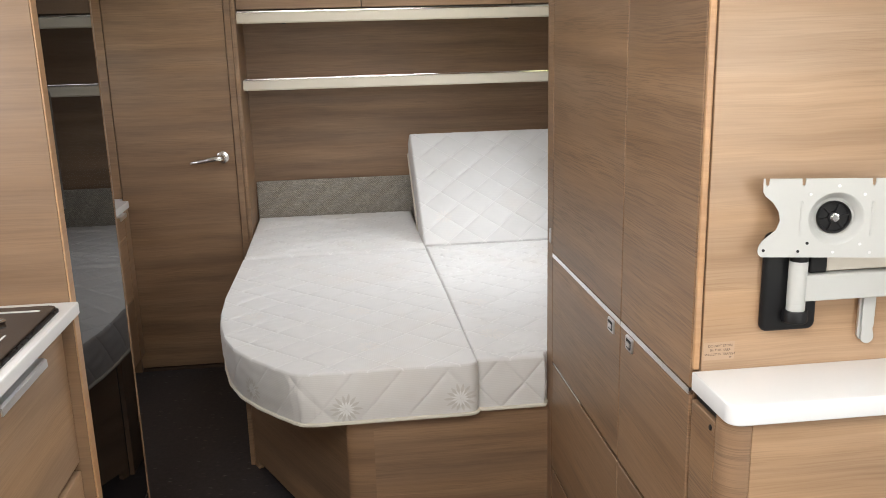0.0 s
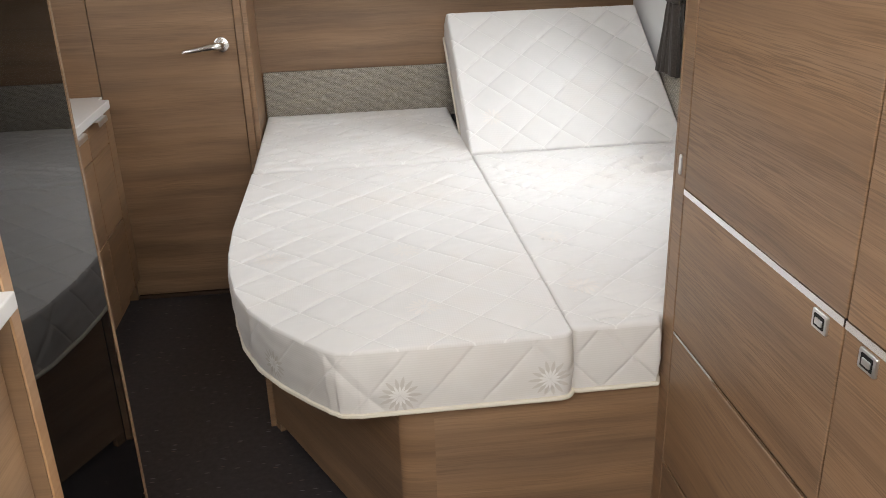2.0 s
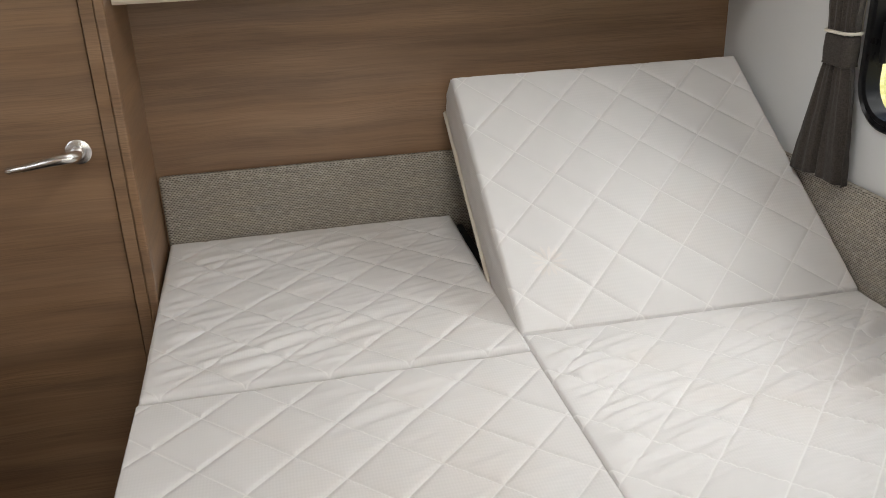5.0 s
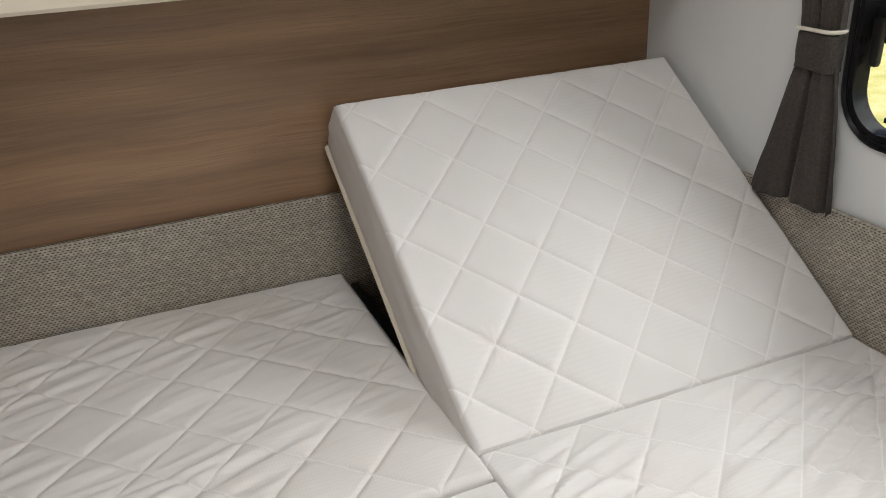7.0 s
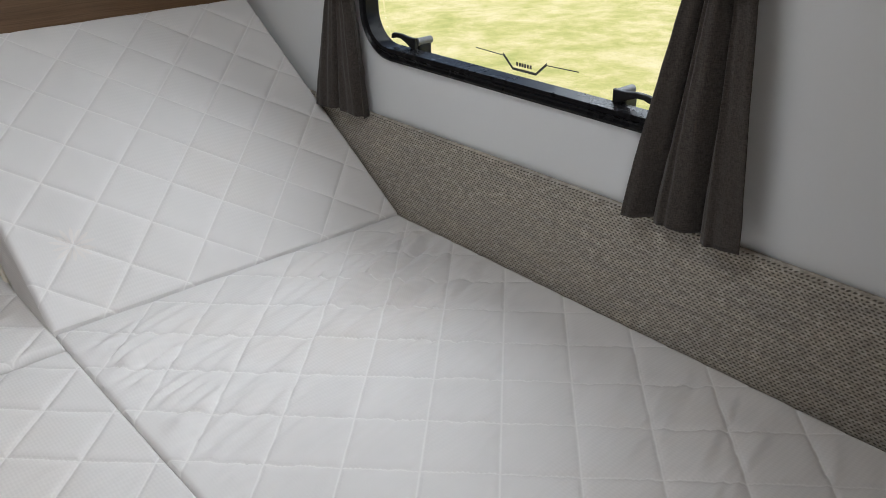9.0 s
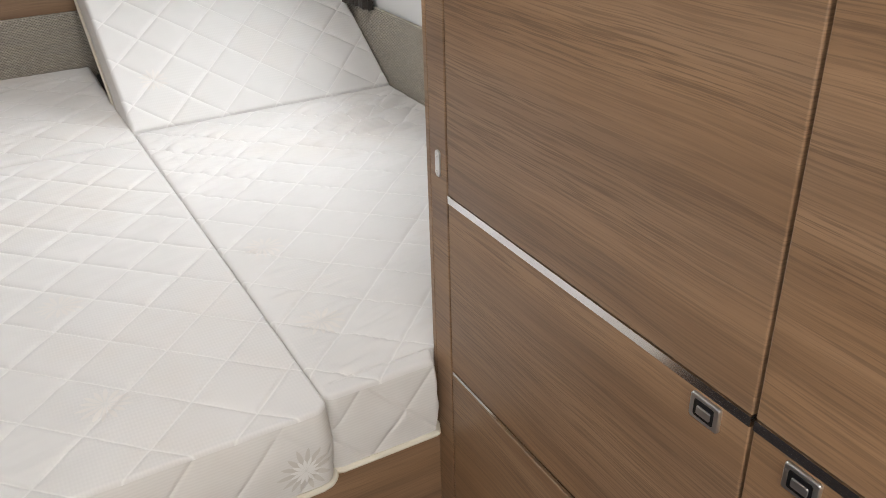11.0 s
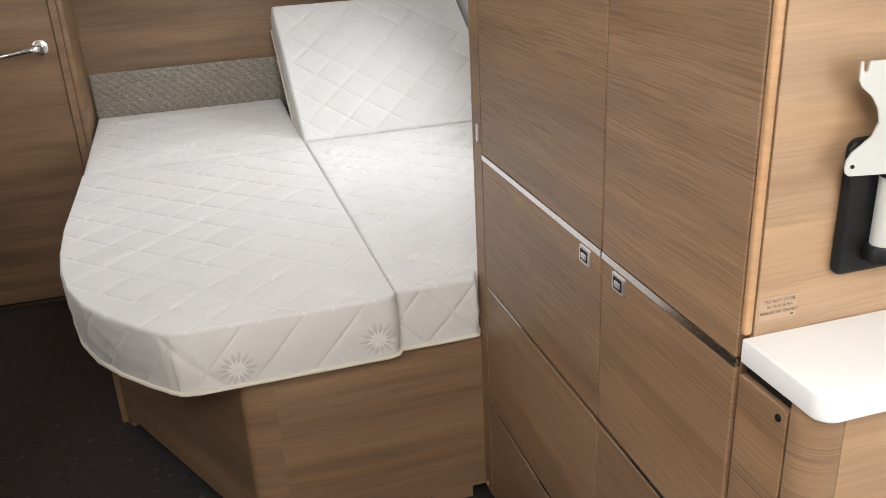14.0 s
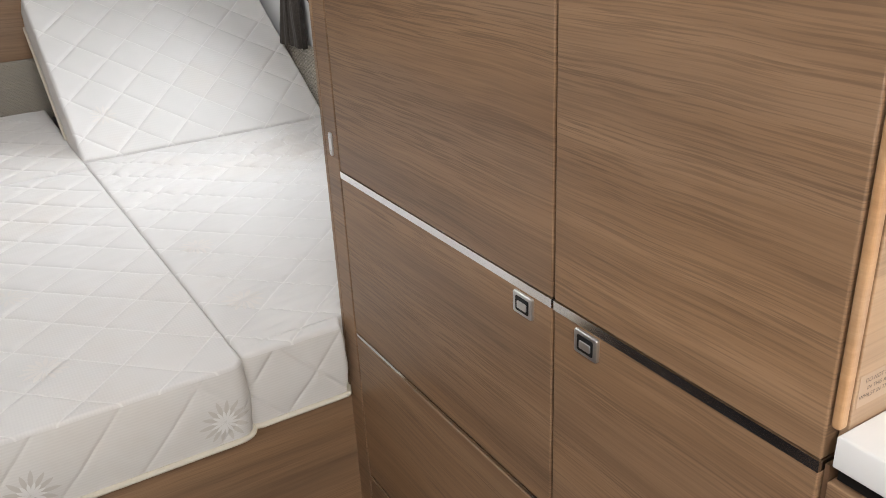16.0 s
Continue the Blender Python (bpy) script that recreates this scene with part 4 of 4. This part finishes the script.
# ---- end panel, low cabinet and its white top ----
structure("wall_wardrobe_end", box(WX + 0.0130, XR - 0.001, WY0 - 0.006, WY0 + 0.0015, 0.90, ZC - 0.003, 0.001), OAK_LIT, "oak end panel with daylight in its pale tone, behind the screen bracket", "panel")
CY = 1.064
cab = thing("low_cabinet", (0.8, 1.12, 0.0), "oak low cabinet with a daylit pale front and a shade-dark rounded corner", "cabinet")
part("narrow_door", box(WX + 0.002, WX + 0.018, 1.1040, 1.1872, 0.035, 0.8665, 0.0015), OAK, cab)
part("slot", box(WX + 0.008, WX + 0.02, 1.1040, 1.1835, 0.868, 0.8825, 0.001), BLACK, cab, "dark grip slot")
part("knob", disc((WX + 0.0015, 1.1165, 0.853), "x", 0.0045, 0.003, 14, 0.001), BLACK, cab, "small dark button")
part("core", box(WX + 0.0205, XR - 0.002, CY + 0.02, WY0 - 0.008, 0.0, 0.8825, 0), OAK_DARK, cab)
arc = [(WX + 0.001, 1.0985)]
for k in range(11):
    a = radians(180 + 90 * k / 10)
    arc.append((WX + 0.001 + 0.031 + 0.031 * math.cos(a), CY + 0.031 + 0.031 * math.sin(a)))
arc.append((0.567, CY))
inner = [(0.567, CY + 0.012), (0.560, CY + 0.014), (0.550, CY + 0.026), (WX + 0.017, 1.0985)]
# the darker oak stands for the shade on the cabinet's turned side
smooth(part("rounded_corner", prism(arc + inner, "z", 0.0, 0.8830), OAK, cab, "rounded oak corner with level grain"))
part("front_panel", box(0.5682, XR - 0.003, CY + 0.0003, CY + 0.018, 0.0, 0.8830, 0.001), OAK_LIT, cab)
topb = thing("cabinet_top", (0.8, 1.1, 0.8835), "glossy white laminate top with a rounded corner", "worktop")
tx, ty, tr = 0.528, 1.051, 0.021
pts = [(XR - 0.004, WY0 - 0.0068), (tx, WY0 - 0.0068)]
for k in range(11):
    a = radians(180 + 90 * k / 10)
    pts.append((tx + tr + tr * math.cos(a), ty + tr + tr * math.sin(a)))
pts.append((XR - 0.004, ty))
smooth(part("slab", prism(pts, "z", 0.8835, 0.914, 0.0025, 3), WHITE, topb), 50)

# sticker
stk = thing("warning_sticker", (0.585, WY0 - 0.0065, 0.945), "small clear sticker with dark warning lettering", "sticker")
part("film", box(0.545, 0.593, WY0 - 0.0066, WY0 - 0.0062, 0.930, 0.958, 0), FILM, stk)
for k, text in enumerate(("DO NOT STORE", "IN THIS AREA", "WHILST IN TRANSIT")):
    lettering(text, 0.0054, pose(0.5705, WY0 - 0.0072, 0.9525 - 0.0068 * k, 90, 0, 0), INK, stk)
part("lettering", box(0.5855, 0.5885, WY0 - 0.0074, WY0 - 0.0070, 0.9328, 0.9342, 0), INK, stk)

# ---- screen bracket ----
tv = thing("screen_bracket", (0.70, WY0 - 0.006, 1.05), "grey steel swivel screen bracket on a black wall plate", "bracket")
base = prism(round_rect(0.626, 0.713, 0.974, 1.127, 0.012, 5), "y", WY0 - 0.019, WY0 - 0.0065, 0.006, 4)
smooth(part("wall_plate", base, BLACK, tv, "black moulded wall plate"))
cxp, cyp = 0.6725, WY0 - 0.030
smooth(part("pivot", tube([(cxp, cyp, 1.0105), (cxp, cyp, 1.086)], 0.0134, 28), GREY, tv, "light grey pivot tube"))
foot_ring = tube([(cxp, cyp, 0.9925), (cxp, cyp, 0.994), (cxp, cyp, 1.0095), (cxp, cyp, 1.011)], [0.0165, 0.0180, 0.0180, 0.0168], 28)
box(cxp - 0.016, cxp + 0.016, cyp + 0.006, WY0 - 0.0185, 0.9905, 1.0075, 0.002, into=foot_ring)
smooth(part("collar", foot_ring, BLACK, tv, "black collar"))
smooth(part("collar", tube([(cxp, cyp, 1.0862), (cxp, cyp, 1.096)], 0.0135, 24), BLACK, tv))
part("spacer", box(cxp + 0.0160, cxp + 0.043, cyp - 0.004, WY0 - 0.0195, 1.0665, 1.110, 0.003), BLACK, tv)
part("front_arm", box(cxp + 0.006, 0.92, cyp - 0.0100, cyp + 0.0095, 1.0250, 1.0655, 0.003, 3), GREY, tv, "light grey swivel arm")
part("rear_arm", box(cxp + 0.0435, 0.92, cyp + 0.000, cyp + 0.018, 1.0672, 1.105, 0.003), CREAM, tv, "cream upper arm")
outline = [(0.7875, 1.030), (0.7875, 0.975), (0.7895, 0.969), (0.7885, 0.963)]
outline += [(0.7985 + 0.0105 * math.cos(a), 0.9560 + 0.0105 * math.sin(a)) for a in (radians(160 + 220 * k / 12) for k in range(13))]
outline += [(0.8070, 0.964), (0.8060, 0.969), (0.8075, 0.975), (0.8075, 1.030)]
part("lever", prism(outline, "y", cyp + 0.0100, cyp + 0.0130, 0.0008), GREY, tv, "light grey release lever")
part("lever", prism([(0.7835, 1.030), (0.7835, 0.9585), (0.7875, 0.952), (0.7945, 0.952), (0.7945, 1.030)], "y", cyp + 0.0135, cyp + 0.0185, 0.0008), ALU, tv, "darker metal rear half of the lever")
PX, PZ, PYF = 0.7075, 1.153, 1.132
half = [(-0.102, 0.0575), (-0.102, 0.039), (-0.098, 0.032), (-0.087, 0.023), (-0.079, 0.010), (-0.076, -0.003), (-0.081, -0.017), (-0.091, -0.026), (-0.099, -0.033), (-0.1035, -0.041), (-0.1045, -0.048), (-0.1030, -0.054), (-0.099, -0.057)]
notch = [(-0.0445, 0.0575), (-0.0450, 0.0490), (-0.0475, 0.0470), (-0.0495, 0.0490), (-0.0500, 0.0575), (-0.0935, 0.0575), (-0.0945, 0.0490), (-0.0968, 0.0465), (-0.0990, 0.0490), (-0.0998, 0.0575)]
left = [(PX + x, PZ + z) for x, z in notch + half]
right = [(2 * PX - x, z) for x, z in left[::-1]]
hole = [(PX + 0.038 * math.cos(2 * math.pi * k / 48), PZ + 0.038 * math.sin(2 * math.pi * k / 48)) for k in range(48)]
face = part("face_plate", plate_with_holes(left + right, [hole], "y", PYF, PYF + 0.0025), GREY, tv, "waisted light grey steel face plate")


def circle(r, y, n=48):
    return [(PX + r * math.cos(2 * math.pi * k / n), y, PZ + r * math.sin(2 * math.pi * k / n)) for k in range(n)]


dish = ring([circle(0.0383, PYF - 0.0002), circle(0.0368, PYF + 0.0006), circle(0.0345, PYF + 0.0030), circle(0.0290, PYF + 0.0120), circle(0.0270, PYF + 0.0135), circle(0.010, PYF + 0.0135), circle(0.010, PYF + 0.0155), circle(0.028, PYF + 0.0155), circle(0.0383, PYF + 0.004)])
smooth(part("dish", dish, GREY, face, "pressed round dish"), 50)
knob = ring([circle(0.0235, PYF + 0.0134), circle(0.0235, PYF + 0.0085), circle(0.0222, PYF + 0.0070), circle(0.0206, PYF + 0.0078), circle(0.0196, PYF + 0.0120), circle(0.0085, PYF + 0.0120), circle(0.0078, PYF + 0.0080), circle(0.004, PYF + 0.0080), circle(0.004, PYF + 0.0134)])
knob = smooth(part("knob", knob, BLACK, tv, "black spoked knob"), 40)
for k in range(6):
    a = 2 * math.pi * (k + 0.2) / 6
    c, sn = math.cos(a), math.sin(a)
    spoke = prism([(PX + r * c - w * sn, PZ + r * sn + w * c) for r, w in ((0.008, -0.0013), (0.0204, -0.0013), (0.0204, 0.0013), (0.008, 0.0013))], "y", PYF + 0.0085, PYF + 0.0122)
    part("spoke", spoke, BLACK, knob)
bolt = smooth(part("bolt", tube([(PX, PYF + 0.0030, PZ), (PX, PYF + 0.0055, PZ), (PX, PYF + 0.0057, PZ), (PX, PYF + 0.0095, PZ)], [0.0044, 0.0050, 0.0068, 0.0070], 6), CHROME, tv, "hexagonal metal bolt"), 30)
for dx, dz, mt in ((-0.097, -0.047, BLACK), (-0.049, -0.048, BLACK), (-0.037, -0.036, BLACK), (-0.037, 0.035, ALU), (0.001, 0.047, ALU), (0.036, 0.035, ALU),
                   (0.035, -0.037, ALU), (0.049, -0.049, ALU), (-0.001, -0.049, ALU), (0.097, -0.047, BLACK)):
    part("hole", disc((PX + dx, PYF - 0.0002, PZ + dz), "y", 0.0022, 0.0012, 12), mt, face)
for dx in (-0.048, 0.048):
    part("rib", prism(round_rect(PX + dx - 0.0016, PX + dx + 0.0016, PZ - 0.025, PZ + 0.025, 0.0015, 4), "y", PYF - 0.0016, PYF - 0.0002, 0.0006), GREY, face)
part("tilt_block", box(PX - 0.018, PX + 0.018, PYF + 0.0200, WY0 - 0.0195, PZ - 0.02, PZ + 0.02, 0.003), BLACK, tv)

# the face plate is swung a little towards the room
pivot_at = Vector((PX, PYF, 0)) - tv.location
pivot_at.z = 0
swing = Matrix.Translation(pivot_at) @ Matrix.Rotation(radians(-13), 4, "Z") @ Matrix.Translation(-pivot_at)
for ob in [face, *face.children, knob, *knob.children, bolt]:
    ob.data.transform(swing)

# ---- fridge and the tall panels round it ----
FX, FY0, FY1 = -0.546, 1.735, 2.168
fr = thing("fridge", (-0.85, 1.95, 0.0), "tall black glossy built-in fridge", "fridge")
part("body", box(XL + 0.002, FX - 0.022, FY0, FY1, 0.0, ZC - 0.003, 0.001), BLACK, fr)
for z0, z1 in ((0.06, 0.256), (0.26, 1.62), (1.624, ZC - 0.02)):
    part("door", box(FX - 0.020, FX, FY0 + 0.002, FY1 - 0.006, z0, z1, 0.003), GLOSS, fr, "mirror-like black door")
part("trim", box(FX - 0.02, FX + 0.0015, FY1 - 0.0055, FY1 - 0.001, 0.06, ZC - 0.02, 0.0008), OAK, fr, "thin wood-coloured trim")
part("side_frame", box(FX - 0.019, FX + 0.0012, FY0 + 0.0005, FY0 + 0.042, 0.06, ZC - 0.02, 0.001), BLACK, fr, "matt black side frame")
part("grip", box(FX - 0.004, FX + 0.006, FY0 + 0.006, FY0 + 0.055, 1.10, 1.335, 0.004), BLACK, fr, "flat dark grip")
tp = thing("tall_panel", (-0.85, 1.71, 0.0), "oak tall panel between worktop and fridge", "panel")
part("board", box(XL + 0.002, -0.5305, 1.704, 1.7325, 0.0, ZC - 0.003, 0.001), OAK_MID, tp)
part("edge", box(-0.530, -0.5265, 1.704, 1.7325, 0.0, ZC - 0.003, 0.001), OAK_EDGE, tp)
tp = thing("tall_panel", (-0.85, 2.18, 0.0), "oak tall panel beside the fridge", "panel")
part("board", box(XL + 0.002, -0.5485, FY1 + 0.001, FY1 + 0.018, 0.0, ZC - 0.003, 0.001), OAK, tp)

# ---- kitchen ----
kit = thing("kitchen_unit", (-0.85, 0.8, 0.0), "oak kitchen drawer unit with metal handle rails", "kitchen unit")
part("body", box(XL + 0.002, -0.572, -0.9, 1.7025, 0.06, 0.904, 0), OAK_DARK, kit)
part("plinth", box(XL + 0.002, -0.60, -0.9, 1.7025, 0.0, 0.0595, 0), BLACK, kit)
for y0, y1 in ((1.0, 1.700), (0.3, 0.996), (-0.4, 0.296)):
    for z0, z1 in ((0.065, 0.31), (0.316, 0.568), (0.588, 0.868)):
        dr = part("drawer_front", box(-0.570, -0.552, y0, y1, z0, z1, 0.002), OAK_LIT, kit)
        if z0 > 0.3:
            prof = [(-0.566, z1 + 0.0012), (-0.566, z1 + 0.005), (-0.536, z1 + 0.005), (-0.531, z1 + 0.002), (-0.531, z1 - 0.011), (-0.5335, z1 - 0.011), (-0.5335, z1 + 0.0012)]
            yh0, yh1 = (1.33, 1.545) if y0 == 1.0 else (y0 + 0.24, y1 - 0.24)
            part("handle", prism(prof, "y", yh0, yh1, 0.0), ALU, dr, "folded aluminium handle rail")
    part("rail", box(-0.570, -0.558, y0, y1, 0.8745, 0.8945, 0.001), ALU, kit, "aluminium rail under the worktop")
kt = thing("kitchen_worktop", (-0.85, 0.8, 0.9), "white laminate kitchen worktop", "worktop")
part("slab", box(XL + 0.002, -0.513, -0.9, 1.7028, 0.9045, 0.930, 0.003, 3), WHITE, kt)
hob = thing("hob_lid", (-0.75, 1.35, 0.93), "dark reflective glass hob lid set in the worktop", "hob")
part("glass", prism(round_rect(-1.05, -0.536, 0.95, 1.655, 0.018), "z", 0.9305, 0.9395, 0.002), HOBGLASS, hob)
part("rim", ring([[(p[0], p[1], z) for p in round_rect(-1.05 - d, -0.536 + d, 0.95 - d, 1.655 + d, 0.018 + d)] for d, z in ((0.0005, 0.9302), (0.0045, 0.9302), (0.0045, 0.934), (0.0005, 0.936))]), RUBBER, hob, "black rubber rim")
part("print_line", prism(round_rect(-0.99, -0.558, 1.616, 1.624, 0.003, 4), "z", 0.9396, 0.9402), WHITE, hob, "white printed line")
part("print_line", prism(round_rect(-0.5735, -0.570, 1.40, 1.485, 0.001, 3), "z", 0.9396, 0.9402), WHITE, hob)
part("print_line", prism(round_rect(-0.70, -0.574, 1.40, 1.4035, 0.001, 3), "z", 0.9396, 0.9402), WHITE, hob)
smooth(part("pan_support", tube([(-0.86, 1.56, 0.944), (-0.72, 1.575, 0.946), (-0.63, 1.57, 0.946), (-0.600, 1.555, 0.944), (-0.62, 1.53, 0.943), (-0.80, 1.52, 0.943)], 0.005, 10), CHROME, hob, "bent chrome bar"))

# ---- sideboard beyond the fridge ----
sb = thing("sideboard", (-1.0, 2.9, 0.0), "oak sideboard drawers with small metal handles", "sideboard")
SX = -0.896
part("body", box(XL + 0.002, SX - 0.02, 2.188, 3.70, 0.09, 0.755, 0), OAK_DARK, sb)
part("plinth", box(XL + 0.002, SX - 0.05, 2.188, 3.70, 0.0, 0.0895, 0), OAK, sb)
part("end_filler", box(SX - 0.018, SX, 3.632, 3.7055, 0.092, 0.752, 0.001), OAK_CALM, sb)
ys = (3.63, 3.408, 3.138, 2.868, 2.598, 2.19)
for y1, y0 in zip(ys, ys[1:]):
    for z0, z1 in ((0.094, 0.364), (0.367, 0.638), (0.641, 0.752)):
        d = part("drawer_front", box(SX - 0.018, SX, y0 + 0.002, y1 - 0.002, z0 + 0.001, z1 - 0.001, 0.0015), OAK_CALM, sb)
        if z0 > 0.6:
            yc = 0.5 * (y0 + y1) - 0.03
            prof = [(SX - 0.006, 0.7525), (SX - 0.006, 0.756), (SX + 0.028, 0.756), (SX + 0.032, 0.752), (SX + 0.032, 0.738), (SX + 0.029, 0.738), (SX + 0.027, 0.7525)]
            part("handle", prism(prof, "y", yc - 0.045, yc + 0.055), ALU, d, "small folded metal handle")
st = thing("white_worktop", (-1.0, 2.9, 0.76), "white laminate sideboard top", "worktop")
part("slab", box(XL + 0.002, -0.876, 2.188, 3.645, 0.757, 0.786, 0.003, 3), WHITE, st)
part("rear_strip", box(XL + 0.002, -0.916, 3.646, 3.7085, 0.757, 0.784, 0.001), WHITE, st)

# flowers printed on the ticking
flower((-0.008, 2.064, 0.498), (1, 0, 0), (0, 0, 1), 0.044, FLOWER, long_left, 1)
flower((0.288, 2.064, 0.505), (1, 0, 0), (0, 0, 1), 0.044, FLOWER_MID, long_left, 2)
flower((-0.262, 2.206, 0.508), (0.62, -0.78, 0), (0, 0, 1), 0.040, FLOWER_MID, long_left, 3)
for k, (fx, fy) in enumerate(((0.060, 2.238), (0.040, 2.555), (-0.280, 2.556))):
    flower((fx, fy, TOP), (1, 0, 0), (0, 1, 0), 0.042, FLOWER_FAINT, long_left, 4 + k, inner=False)
for k, (fx, fy) in enumerate(((0.408, 2.280), (0.411, 2.577))):
    flower((fx, fy, TOP), (1, 0, 0), (0, 1, 0), 0.042, FLOWER_FAINT, long_right, 8 + k, inner=False)
sl = radians(SLOPE)
flower((0.42, 3.477, 0.683), (1, 0, 0), (0, math.cos(sl), math.sin(sl)), 0.042, FLOWER_FAINT, head, 11, inner=False)
